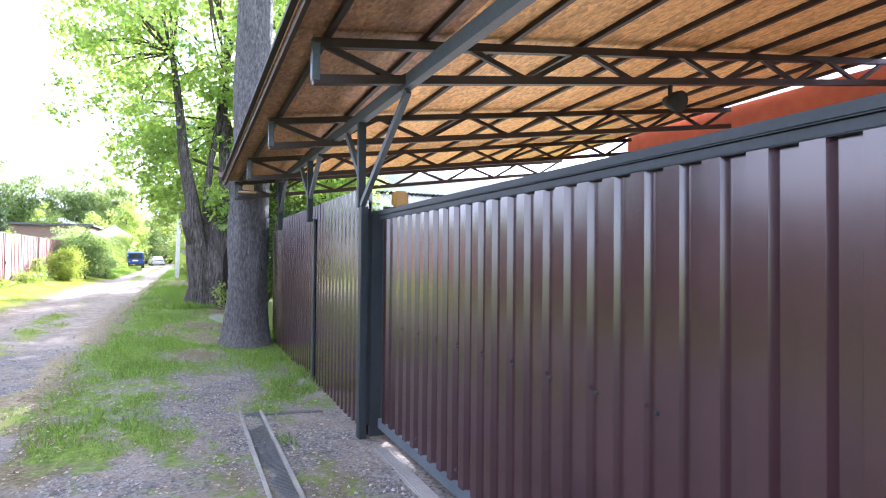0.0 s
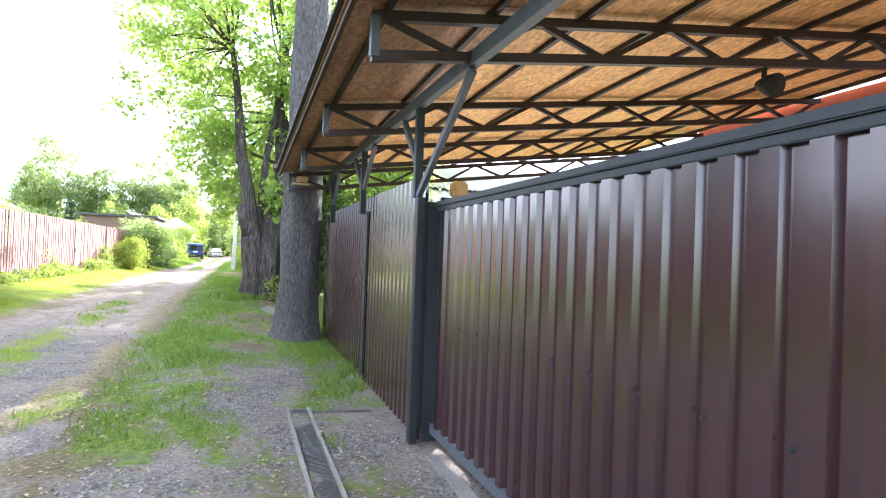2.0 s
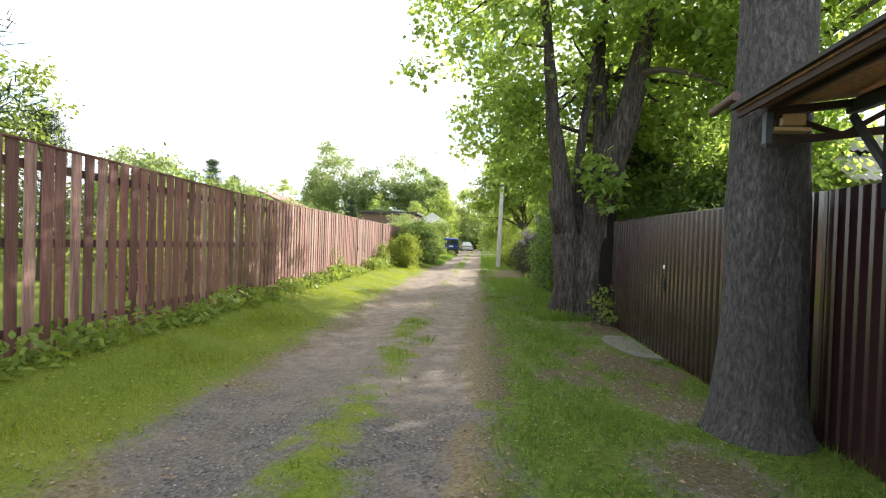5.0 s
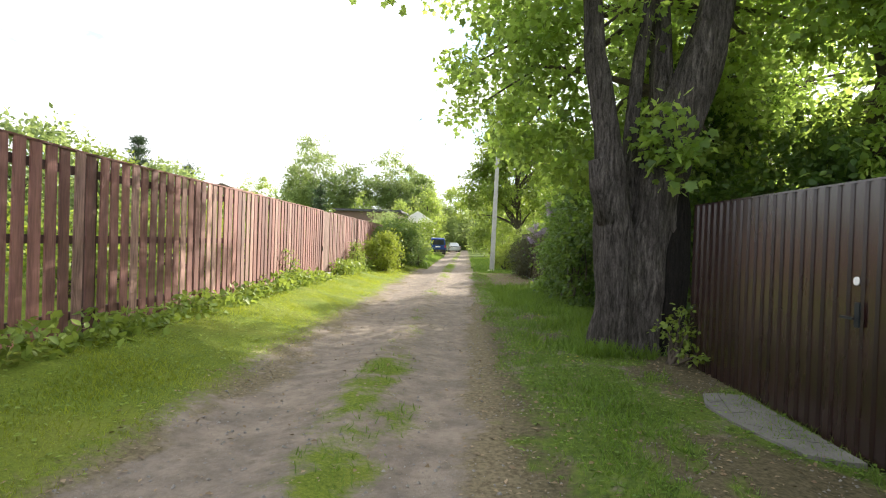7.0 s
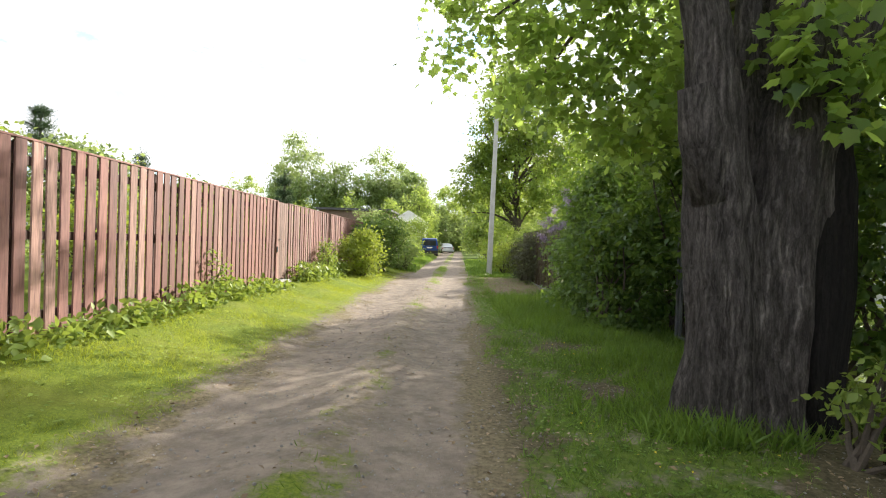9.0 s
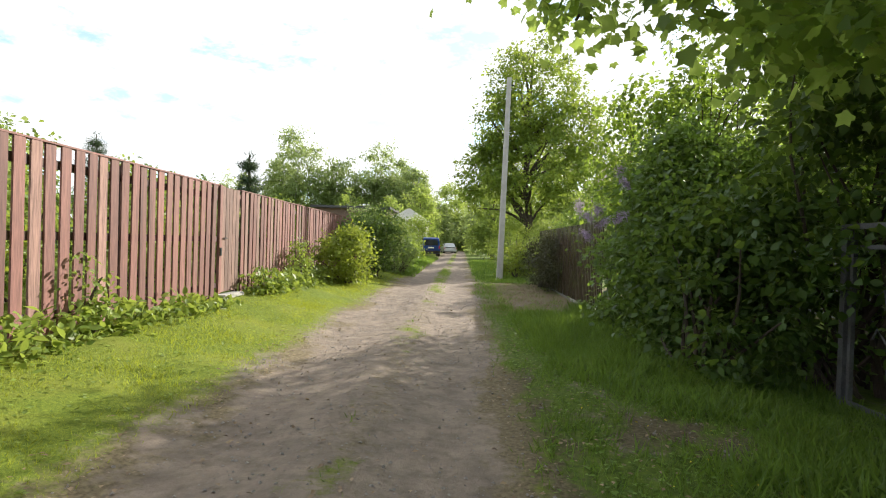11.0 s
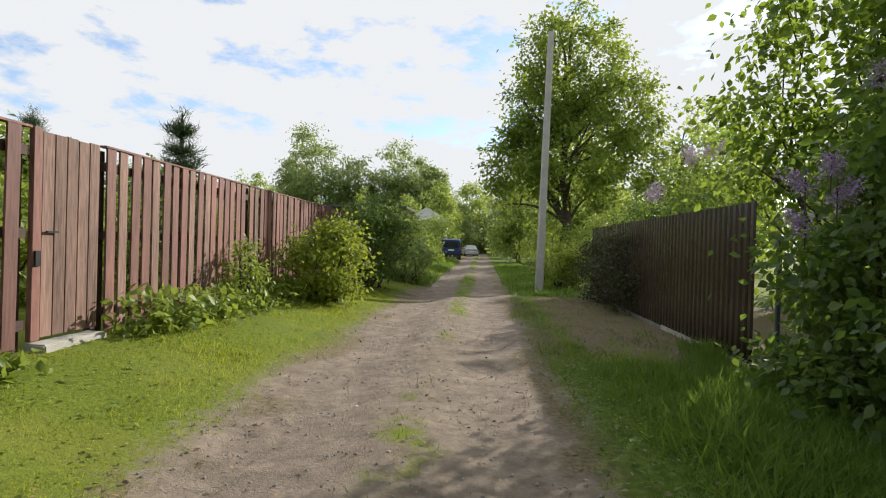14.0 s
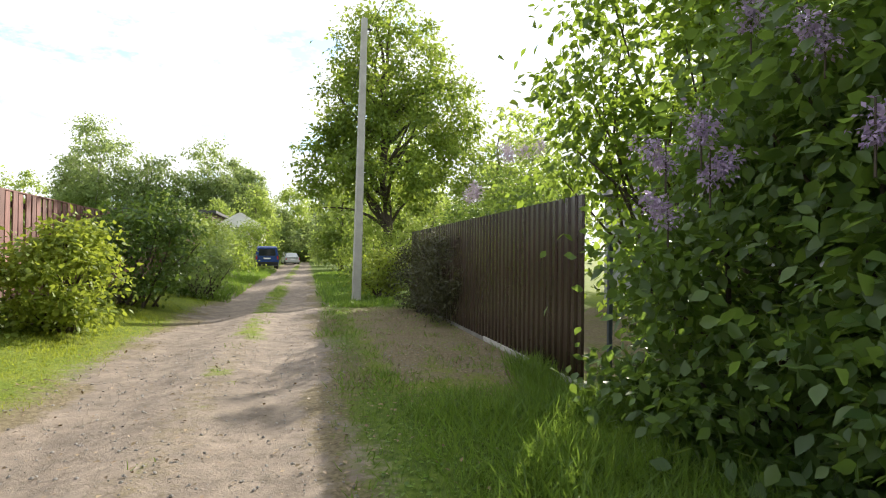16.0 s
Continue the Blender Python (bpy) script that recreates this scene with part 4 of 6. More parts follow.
# ---- trees ----
def pine():
    x, y = 1.08, 10.92
    ob = thing("pine_tree", (x, y, gz(x, y)), "tall straight tree with thick grey furrowed bark by the fence", "tree")
    zs = [-0.15, 0.0, 0.12, 0.3, 0.6] + list(np.arange(1.0, 12.1, 0.4))
    rs = [0.56, 0.50, 0.45, 0.405, 0.375] + [0.36 - 0.0085 * (z - 1.0) for z in zs[5:]]
    bm = bmesh.new()
    tube(bm, [(x + 0.012 * z, y, z + gz(x, y)) for z in zs], rs, seg=44, rough=0.12)
    part("trunk", bm, M_PINE, ob, smooth=True)
    rnd = random.Random(3)
    part("branch_stub", tubed(bend((x + 0.2, y - 0.1, 3.95), (x + 0.75, y - 0.2, 4.35), rnd, 0.05), [0.13, 0.12, 0.11, 0.1, 0.1, 0.095, 0.09], seg=14, rough=0.15), M_PINE, ob, "sawn-off grey branch stub", smooth=True)
    rng = np.random.default_rng(5)
    cl = clumps_in(rng, [(x + 0.2, y, 12.5, 3.2, 3.2, 2.2)], 130)
    for k in range(14):
        c = cl[k]
        part("limb", tubed(bend((x + 0.12, y, 10 + rnd.random() * 2), c, rnd), np.linspace(0.08, 0.02, 7), seg=6), M_TWIG, ob)
    foliage("crown", rng, cl, 110, 0.5, 0.12, LEAFLET, L_FIR, ob)


pine()


def maple():
    x, y = 0.78, 18.4
    g = gz(x, y)
    ob = thing("maple_tree", (x, y, g), "huge old maple with a fluted multi-stemmed trunk and lobed leaves", "tree")
    rnd = random.Random(11)
    stems = [[(0.42, 18.2, -0.2, 0.44), (0.42, 18.2, 0.15, 0.35), (0.42, 18.2, 0.6, 0.3), (0.38, 18.18, 1.6, 0.27), (0.3, 18.15, 2.3, 0.27), (0.23, 18.12, 2.8, 0.22), (0.17, 18.1, 3.3, 0.185), (0.08, 18.08, 3.8, 0.165), (-0.05, 18.05, 4.4, 0.15), (-0.2, 18.0, 6.0, 0.11), (-0.4, 17.9, 7.4, 0.08)],
             [(0.82, 18.35, -0.2, 0.56), (0.82, 18.35, 0.15, 0.46), (0.86, 18.36, 0.7, 0.4), (0.93, 18.34, 1.75, 0.4), (1.03, 18.3, 2.5, 0.38), (1.2, 18.25, 3.2, 0.34), (1.4, 18.2, 3.8, 0.31), (1.6, 18.15, 4.5, 0.28), (1.76, 18.1, 5.4, 0.23), (2.1, 18.0, 7.2, 0.15)],
             [(0.66, 18.35, 2.1, 0.17), (0.6, 18.35, 3.0, 0.12), (0.62, 18.36, 3.6, 0.105), (0.7, 18.4, 4.4, 0.095), (0.9, 18.5, 5.6, 0.08), (1.0, 18.6, 7.4, 0.06)],
             [(0.85, 18.75, -0.2, 0.46), (0.85, 18.75, 0.6, 0.36), (0.9, 18.78, 1.6, 0.31), (1.05, 18.9, 2.6, 0.24), (1.35, 19.3, 4.2, 0.17), (1.4, 19.9, 5.9, 0.12)],
             [(1.1, 18.5, 2.1, 0.26), (1.14, 18.55, 3.2, 0.2), (1.12, 18.6, 4.4, 0.16), (1.05, 18.7, 6.0, 0.12), (1.2, 18.8, 7.6, 0.08)]]
    ends = []
    for st in stems:
        fine = []
        for p0, p1 in zip(st, st[1:]):
            for k in range(5):
                fine.append(tuple((p0[j] + (p1[j] - p0[j]) * k / 5) for j in range(4)))
        fine.append((*st[-1][:3], st[-1][3]))
        part("stem", tubed([(f[0], f[1], f[2] + g) for f in fine], [f[3] for f in fine], seg=48, rough=0.2, flute=0.06, lobes=7), M_MAPLE, ob, smooth=True)
        ends.append((Vector(st[-1][:3]), st[-1][3]))
        ends.append((Vector(st[-2][:3]), st[-2][3] * 0.7))
    # stem on the trunk's right side, near-black throughout
    side_line = [(1.16, 18.25, -0.15, 0.36), (1.16, 18.25, 0.3, 0.29), (1.2, 18.24, 1.2, 0.25), (1.24, 18.22, 2.1, 0.23), (1.26, 18.22, 2.7, 0.16), (1.28, 18.24, 3.0, 0.06)]
    part("dark_stem", tubed([(f[0], f[1], f[2] + g) for f in side_line], [f[3] for f in side_line], seg=20, rough=0.3, flute=0.08), M_NEARBLACK, ob, "near-black side stem", smooth=True)
    part("stub", tubed([(0.28, 18.1, 1.9), (0.14, 18.02, 2.45), (0.02, 17.97, 2.82)], [0.2, 0.2, 0.14], seg=14, rough=0.2), M_MAPLE, ob, "broken branch stub", smooth=True)
    rng = np.random.default_rng(21)
    blobs = [(1.0, 19.0, 8.4, 4.6, 4.8, 3.9), (-0.9, 18.6, 6.4, 2.5, 2.7, 2.2), (0.2, 19.5, 11.5, 3.0, 3.2, 2.2), (3.0, 18.4, 6.0, 2.6, 3.0, 2.2), (-0.9, 21.3, 4.6, 1.4, 1.7, 1.5), (1.4, 17.0, 4.9, 2.0, 1.2, 0.9), (2.2, 21.6, 5.6, 2.3, 2.3, 1.7), (2.6, 21.0, 4.0, 1.8, 1.8, 1.4), (0.1, 20.8, 3.6, 1.0, 1.0, 0.9), (-1.1, 18.9, 4.9, 0.8, 1.1, 0.8), (-0.5, 20.1, 3.6, 1.1, 1.0, 1.0)]
    cl = clumps_in(rng, blobs, 560, 0.55)
    low = (cl[:, 2] < 2.7) | ((cl[:, 1] < 18.3) & (np.abs(cl[:, 0] - 0.9) < 1.7) & (cl[:, 2] < 6.3))
    cl = cl[~low]
    far = rng.permutation(len(cl))[:70]
    for k in far:
        e, rb = min(ends, key=lambda s: (s[0] - Vector(cl[k])).length + rnd.random())
        part("limb", tubed(bend(e, cl[k], rnd, 0.12), np.linspace(rb * 0.55, 0.015, 7), seg=7), M_TWIG, ob)
    foliage("crown", rng, cl, 80, 0.46, 0.11, LOBED, L_MAPLE, ob, droop=0.5, flat=0.55)
    sp = clumps_in(rng, [(0.95, 17.75, 3.2, 0.25, 0.2, 0.45), (1.2, 17.7, 2.75, 0.25, 0.12, 0.35)], 9)
    foliage("trunk_shoot", rng, sp, 30, 0.25, 0.13, LOBED, L_MAPLE, ob, droop=0.6)


maple()


def broad_tree(name, label, at, height, blobs, n, per, radius, size, shape, leaf, bark, trunk_r, seed, lean=(0, 0), limbs=18, hollow=0.45, droop=0.35, group=""):
    x, y = at
    g = gz(x, y)
    ob = thing(name, (x, y, g), label, "tree", group)
    rnd = random.Random(seed)
    rng = np.random.default_rng(seed)
    topp = (x + lean[0], y + lean[1], g + height * 0.86)
    pts = bend((x, y, g - 0.1), topp, rnd, 0.02, 10)
    part("trunk", tubed(pts, [trunk_r * (1.15 if i == 0 else 1) * (1 - i / 11.5) for i in range(11)], seg=12, rough=0.08), bark, ob, smooth=True)
    cl = clumps_in(rng, [(x + b[0], y + b[1], g + b[2], b[3], b[4], b[5]) for b in blobs], n, hollow)
    for k in range(min(limbs, n)):
        c = Vector(cl[k])
        f = min(max((c.z - g) / height * 0.92, 0.26), 0.85)
        s = pts[int(f * 10)]
        part("limb", tubed(bend(s, c, rnd, 0.12), np.linspace(trunk_r * 0.38, 0.02, 7), seg=6), bark, ob)
    foliage("crown", rng, cl, per, radius, size, shape, leaf, ob, droop)
    return ob


broad_tree("oak_tree", "tall spreading oak with open fresh green crown behind the pole", (1.96, 49.74), 15,
           [(0, 0, 10.3, 2.9, 2.8, 3.2), (0.3, 0, 6.4, 4.2, 3.6, 3.0), (-2.6, -0.5, 5.2, 1.7, 1.6, 2.0), (3.0, 0, 8.2, 1.6, 1.8, 2.4), (-1.4, 0, 8.4, 2.2, 2.2, 2.0)],
           520, 64, 0.48, 0.2, LEAFLET, L_OAK, M_TWIG, 0.27, 31, limbs=34)

# ---- trees and shrubs behind the fences ----
broad_tree("yard_tree", "leafy sunlit tree behind the steel fence", (4.5, 23.0), 13, [(0, 0, 8, 3.2, 3.2, 4.2), (-1.5, -0.5, 4.4, 2.2, 2.2, 1.9), (1.5, 1, 5.2, 2.4, 2.4, 2.2)], 190, 55, 0.5, 0.19, LEAFLET, L_MAPLE, M_TWIG, 0.26, 41, limbs=16, group="yard trees")
# crown lobe over the shed is out of view, added to shade the lane
broad_tree("yard_tree", "tall leafy tree behind the carport", (4.3, 18.6), 12.5, [(0, 0, 8.6, 3.2, 3.2, 3.2), (-1, -1, 6.4, 1.8, 1.8, 1.2), (3.1, -1.7, 7.2, 2.2, 2.0, 1.6)], 220, 55, 0.55, 0.2, LEAFLET, L_MAPLE, M_TWIG, 0.26, 42, limbs=12, group="yard trees")
broad_tree("yard_tree", "bushy green tree over the fence top", (4.5, 17.2), 6, [(-0.1, 0, 3.2, 1.2, 1.7, 1.3), (0.1, 0, 4.9, 1.4, 1.5, 1.1)], 150, 55, 0.4, 0.14, OVATE, L_MAPLE, M_TWIG, 0.1, 43, limbs=8, group="yard trees")
# two upper crown lobes added, mostly unseen, to shade hedge and timber fence
broad_tree("yard_tree", "leafy tree beyond the old maple", (5.17, 27.27), 9.5, [(0, 0, 3.6, 1.9, 2.2, 1.8), (-1.0, -1.5, 2.6, 1.6, 1.6, 1.5), (0.9, -0.8, 7.4, 2.3, 2.1, 2.2), (-0.5, 1.5, 8.8, 2.2, 3.3, 1.9)], 340, 60, 0.5, 0.15, LEAFLET, L_MAPLE, M_TWIG, 0.2, 44, limbs=10, group="yard trees")
broad_tree("yard_tree", "slim tree with fresh leaves in the yard", (9.88, 32.09), 8, [(0, 0, 5.2, 2.2, 2.2, 2.8)], 110, 60, 0.5, 0.16, LEAFLET, L_OAK, M_TWIG, 0.18, 45, limbs=10, group="yard trees")


def shrub(name, label, at, blobs, n, per, radius, size, shape, leaf, stems, seed, spread=0.5, category="shrub", group="", hollow=0.5, droop=0.35):
    x, y = at
    g = gz(x, y)
    ob = thing(name, (x, y, g), label, category, group)
    rnd = random.Random(seed)
    rng = np.random.default_rng(seed)
    cl = clumps_in(rng, [(x + b[0], y + b[1], g + b[2], b[3], b[4], b[5]) for b in blobs], n, hollow)
    cl = cl[cl[:, 2] > g + 0.08]
    order = rng.permutation(len(cl))[:stems]
    spread = min(spread, 0.35 * max(b[3] for b in blobs))
    for k in order:
        foot = (x + rnd.uniform(-spread, spread), y + rnd.uniform(-spread, spread), g - 0.05)
        c = Vector(cl[k])
        part("stem", tubed(bend(foot, c, rnd, 0.08), np.linspace(0.03, 0.008, 7), seg=6), M_TWIG, ob)
    foliage("leaves", rng, cl, per, radius, size, shape, leaf, ob, droop)
    return ob, rng


# the overgrown hedge by the iron gate
shrub("hazel_bush", "dense overgrown hazel bush hiding an iron gate", (2.28, 23.1), [(0, 0, 1.8, 1.0, 1.5, 1.8), (0.2, -0.6, 3.4, 1.3, 1.6, 1.3), (0.5, 0.2, 4.9, 1.4, 1.8, 1.1), (0.2, -1.3, 4.6, 1.3, 1.3, 1.4), (-0.35, 0.9, 1.3, 0.75, 0.9, 1.2)], 330, 60, 0.36, 0.12, OVATE, L_HEDGE, 26, 51, group="hedge shrubs")
shrub("lilac_bush", "dense dark-leaved lilac bush in flower", (1.35, 25.5), [(0, 0, 1.5, 1.0, 1.3, 1.5), (0.3, 0.5, 2.6, 1.0, 1.2, 1.0), (-0.4, -0.7, 1.0, 0.7, 0.9, 1.0)], 240, 62, 0.3, 0.105, OVATE, L_LILAC, 26, 52, group="hedge shrubs")
_, rng_l = shrub("lilac_bush", "lilac bush with pale purple flower heads beside the lane", (1.5, 26.85), [(0, 0, 1.4, 1.0, 0.9, 1.3), (0.2, -0.2, 2.2, 0.9, 0.8, 0.7), (-0.1, 0.2, 0.6, 0.95, 1.0, 0.6)], 190, 62, 0.3, 0.1, OVATE, L_LILAC, 18, 53, group="hedge shrubs")
linden, _ = shrub("linden_saplings", "clump of thin-stemmed young lindens with bright leaves", (2.49, 28.77), [(-0.3, 0.2, 3.6, 1.6, 1.5, 1.5), (0.6, -1.2, 4.4, 1.6, 1.8, 1.8), (-0.9, 0.7, 2.7, 0.8, 0.9, 0.6), (-0.6, 0.3, 1.4, 0.5, 0.6, 0.9), (1.4, 0, 2.6, 1.0, 1.5, 1.6)], 300, 46, 0.34, 0.115, OVATE, L_LINDEN, 44, 54, spread=0.9, category="tree", group="hedge shrubs", droop=0.6)
shrub("juniper", "low dark evergreen shrub under the lindens", (1.9, 27.91), [(0, 0, 0.6, 0.8, 0.7, 0.6)], 60, 120, 0.2, 0.06, NEEDLE, L_FIR, 10, 55, group="hedge shrubs")
for k, (x, y, z) in enumerate([(0.52, 26.7, 2.1), (0.55, 26.45, 2.2), (0.58, 26.42, 2.0), (0.5, 26.65, 1.8), (0.9, 26.5, 2.85), (0.62, 25.6, 2.05), (0.95, 26.1, 2.6)]):
    x, y, z = x - 0.4, y - 0.5, z - 0.2
    fl = thing("lilac_flower", (x, y, z), "pale purple lilac flower head on its bush", "flower", "lilac flowers")
    cen = np.array([(x + 0.02 * i * (k % 3 - 1), y, z + 0.022 * i) for i in range(7)])
    foliage("petals", np.random.default_rng(60 + k), cen, 45, 0.055, 0.028, LEAFLET, L_FLOWER, fl)
    part("stalk", tubed([(x, y, z - 0.15), (x, y, z + 0.15)], [0.006, 0.004], seg=5), M_TWIG, fl)

# shrubs over and beside the far fence
shrub("dark_bush", "brown-green bush before the far steel fence, leaves darkened for its shade", (1.05, 36.58), [(0, 0, 0.9, 0.8, 1.7, 0.95), (-0.2, -1.9, 0.9, 0.5, 1.2, 0.9)], 170, 80, 0.24, 0.06, LEAFLET, L_DIMMED, 26, 61)
shrub("lilac_bush", "lilac bush with faded pinkish flowers over the fence", (3.03, 35.3), [(0, 0, 2.3, 1.3, 2.2, 1.2), (-0.6, 2.5, 1.9, 1.0, 1.4, 0.9)], 150, 60, 0.34, 0.09, OVATE, L_HEDGE, 16, 62)
for k, (x, y, z) in enumerate([(1.85, 35.3, 2.67), (1.96, 35.83, 2.83), (2.81, 34.87, 3.58), (2.6, 35.51, 3.69), (3.24, 35.08, 3.74), (2.06, 36.58, 2.72), (2.28, 34.44, 3.37)]):
    fl = thing("lilac_flower", (x, y, z), "faded pinkish lilac flower head over the fence", "flower", "faded lilac flowers")
    cen = np.array([(x, y, z + 0.03 * i) for i in range(9)])
    foliage("petals", np.random.default_rng(80 + k), cen, 40, 0.12, 0.045, LEAFLET, L_PALE, fl)
shrub("yellow_bush", "bright yellow-green bush at the foot of the pole", (0.35, 41.07), [(0, 0, 0.7, 0.8, 0.9, 0.75), (0.5, 0.3, 1.0, 0.6, 0.6, 0.6)], 70, 60, 0.22, 0.1, OVATE, L_BRIGHT, 14, 63)
shrub("roadside_bush", "olive-green bush beside the far fence", (1.85, 40.11), [(0, 0, 1.5, 1.3, 1.6, 1.4)], 110, 70, 0.3, 0.07, LEAFLET, L_BUSH, 14, 64)
shrub("roadside_bush", "green bush along the far verge", (0.89, 49.21), [(0, 0, 1.5, 1.4, 3.0, 1.5)], 120, 60, 0.4, 0.1, LEAFLET, L_OAK, 12, 65)

# bushes against the timber fence
LEFT = [("spirea_bush", "bright green spreading bush against the timber fence", (-5.3, 32.6), [(0, 0, 0.75, 0.8, 0.9, 0.75), (0.1, 0.1, 1.25, 0.5, 0.5, 0.4)], 90, 60, 0.23, 0.09, OVATE, L_BRIGHT, 71),
        ("spirea_bush", "dense darker green bush against the timber fence", (-5.3, 36.6), [(0, 0, 1.2, 1.25, 1.5, 1.15), (0.2, 0.4, 1.9, 0.8, 0.9, 0.5)], 130, 60, 0.28, 0.095, OVATE, L_HEDGE, 72),
        ("spirea_bush", "grey-green bush with a rounded top", (-4.68, 40.22), [(0, 0, 0.8, 0.8, 0.9, 0.8)], 50, 55, 0.24, 0.09, LEAFLET, L_BIRCH, 73),
        ("spirea_bush", "tall loose bush beside the lane", (-6.39, 43.86), [(0, 0, 1.25, 1.3, 1.7, 1.2), (0.4, 2, 1.6, 1.1, 1.4, 1.0)], 120, 55, 0.36, 0.12, LEAFLET, L_BUSH, 74),
        ("spirea_bush", "yellowish loose bush farther along the lane", (-7.03, 51.35), [(0, 0, 1.4, 1.6, 2.4, 1.3)], 110, 50, 0.42, 0.15, LEAFLET, L_BIRCH, 75),
        ("spirea_bush", "green bush by the parked van", (-6.82, 60.98), [(0, 0, 1.2, 1.5, 2.8, 1.2), (0.8, -3, 0.7, 1.2, 1.6, 0.7)], 110, 50, 0.42, 0.16, LEAFLET, L_OAK, 76),
        ("spirea_bush", "green bush behind the parked van", (-6.6, 74.89), [(0, 0, 2.0, 2.0, 3.0, 2.0)], 110, 50, 0.5, 0.18, LEAFLET, L_OAK, 77),
        ("spirea_bush", "low young bush growing up the fence slats", (-6.01, 30.27), [(0, 0, 0.55, 0.28, 0.5, 0.6)], 26, 40, 0.16, 0.07, OVATE, L_BUSH, 78),
        ("spirea_bush", "thin young shoots before the fence slats", (-6.07, 22.88), [(0, 0, 0.45, 0.14, 0.22, 0.5)], 12, 24, 0.12, 0.07, OVATE, L_BUSH, 79)]
for name, label, at, blobs, n, per, radius, size, shape, leaf, seed in LEFT:
    shrub(name, label, at, blobs, n, per, radius, size, shape, leaf, 14 if n > 30 else 4, seed, group="verge bushes")
shrub("shade_plant", "small broad-leaved shrub at the foot of the maple", (0.95, 17.3), [(0.1, 0, 0.5, 0.22, 0.35, 0.32), (0.15, -0.35, 0.3, 0.15, 0.25, 0.2)], 16, 18, 0.11, 0.08, OVATE, L_BUSH, 9, 90)


def weeds(y0, y1, n, seed, x=LX + 0.22, w=0.22, h=0.26, leaf=None, label="leafy green weeds along the foot of the timber fence"):
    rng = np.random.default_rng(seed)
    xs = x + rng.normal(size=n) * w * 0.6
    ys = rng.uniform(y0, y1, n)
    hs = rng.random(n) ** 1.4 * h * (0.5 + 0.9 * np.array([0.5 + noise.noise(Vector((1.3, float(b) * 0.8, seed))) for b in ys]))
    at = np.stack([xs, ys, gza(xs, ys) + np.clip(hs, 0.02, None)], 1)
    way = rng.normal(size=(n, 3)) + np.array([0.3, 0, 0.1])
    face = rng.normal(size=(n, 3)) * 0.5 + np.array([0, 0, 1.0])
    ob = scatter("weeds", at, way, face, rng.uniform(0.07, 0.15, n), OVATE, leaf or L_BUSH)
    return tagged(ob, label, "weeds", kind="stuff")


weeds(3.5, 15.4, 1700, 101)
weeds(15.4, 26.0, 2000, 102, h=0.3)
weeds(27.4, 33.5, 2200, 103, h=0.4, w=0.3)
weeds(22.6, 28.3, 2600, 104, x=0.95, w=0.35, h=0.35, leaf=L_HEDGE, label="broad-leaved weeds at the foot of the hedge")


# ---- grass ----
def grass(name, label, count, xr, yr, height, seed, density, lean=0.5, width=1.0, material=None):
    rng = np.random.default_rng(seed)
    xs = rng.uniform(*xr, count)
    f = rng.random(count)
    ys = yr[0] + (yr[1] - yr[0]) * f ** 1.15
    keep = np.array([rng.random() < density(float(a), float(b)) for a, b in zip(xs, ys)])
    xs, ys = xs[keep], ys[keep]
    n = len(xs)
    at = np.stack([xs, ys, gza(xs, ys) - 0.012], 1)
    way = rng.normal(size=(n, 3)) * lean * np.array([1, 1, 0]) + np.array([0, 0, 1.0])
    face = rng.normal(size=(n, 3)) * np.array([1, 1, 0.1])
    tall = np.array([0.6 + 0.8 * (0.5 + noise.noise(Vector((float(a) * 1.1, float(b) * 1.1, 2.0)))) for a, b in zip(xs, ys)])
    size = height * rng.uniform(0.5, 1.25, n) * tall
    shape = ([(a * width, b, c) for a, b, c in BLADE[0]], BLADE[1])
    return tagged(scatter(name, at, way, face, size, shape, material or L_GRASS), label, "grass", kind="stuff")


def on_turf(x, y):
    t = lane_masks(x, y)[0]
    return min(max((t - 0.28) * 1.25, 0), 1)


grass("lawn_grass", "short mown lawn grass on the sunny verge", 210000, (-6.35, -3.9), (3, 46), 0.045, 201, on_turf, width=1.35)
grass("verge_grass", "uneven green grass on the shady verge", 150000, (-1.9, 1.8), (5, 37), 0.085, 202, on_turf, lean=0.6, material=L_VERGE)
grass("strip_grass", "sparse grass strip between the wheel tracks", 24000, (-3.5, -2.0), (3, 50), 0.06, 203, on_turf, width=1.4, material=L_VERGE)
grass("tall_grass", "long lush grass under the hedge", 38000, (-1.0, 1.6), (23.5, 30.6), 0.22, 204, lambda x, y: on_turf(x, y) * min(1, max(0.0, (x + 1.2) / 1.5)) if y < 28.4 else min(1, max(0, (x - 0.1 - 0.3 * (y - 28.4)) / 0.3)) * (x < 0.95), lean=0.65, width=0.55, material=L_VERGE)
grass("hedge_grass", "rough grass and herbs by the iron gate", 26000, (-0.9, 1.8), (17.5, 24), 0.16, 205, lambda x, y: on_turf(x, y) * min(1, max(0.1, (x + 0.9) / 1.2)), lean=0.55, material=L_VERGE)
grass("fence_grass", "grass tufts at the foot of the steel fence", 3600, (1.1, 1.6), (6.35, 12), 0.12, 206, lambda x, y: 0.9 if noise.noise(Vector((x * 2, y * 1.3, 4))) > 0.0 else 0.06, material=L_VERGE)
grass("far_grass", "long grass on the far verge", 30000, (-6.5, -3.7), (40, 68), 0.2, 207, lambda x, y: min(1, max(0, (-3.9 - x) / 0.8)), width=2.0, material=L_VERGE)
grass("far_grass", "grass along the far side of the lane", 12000, (-1.6, 0.6), (38, 64), 0.16, 208, lambda x, y: min(1, max(0, (x + 1.5) / 0.8)), width=2.0, material=L_VERGE)
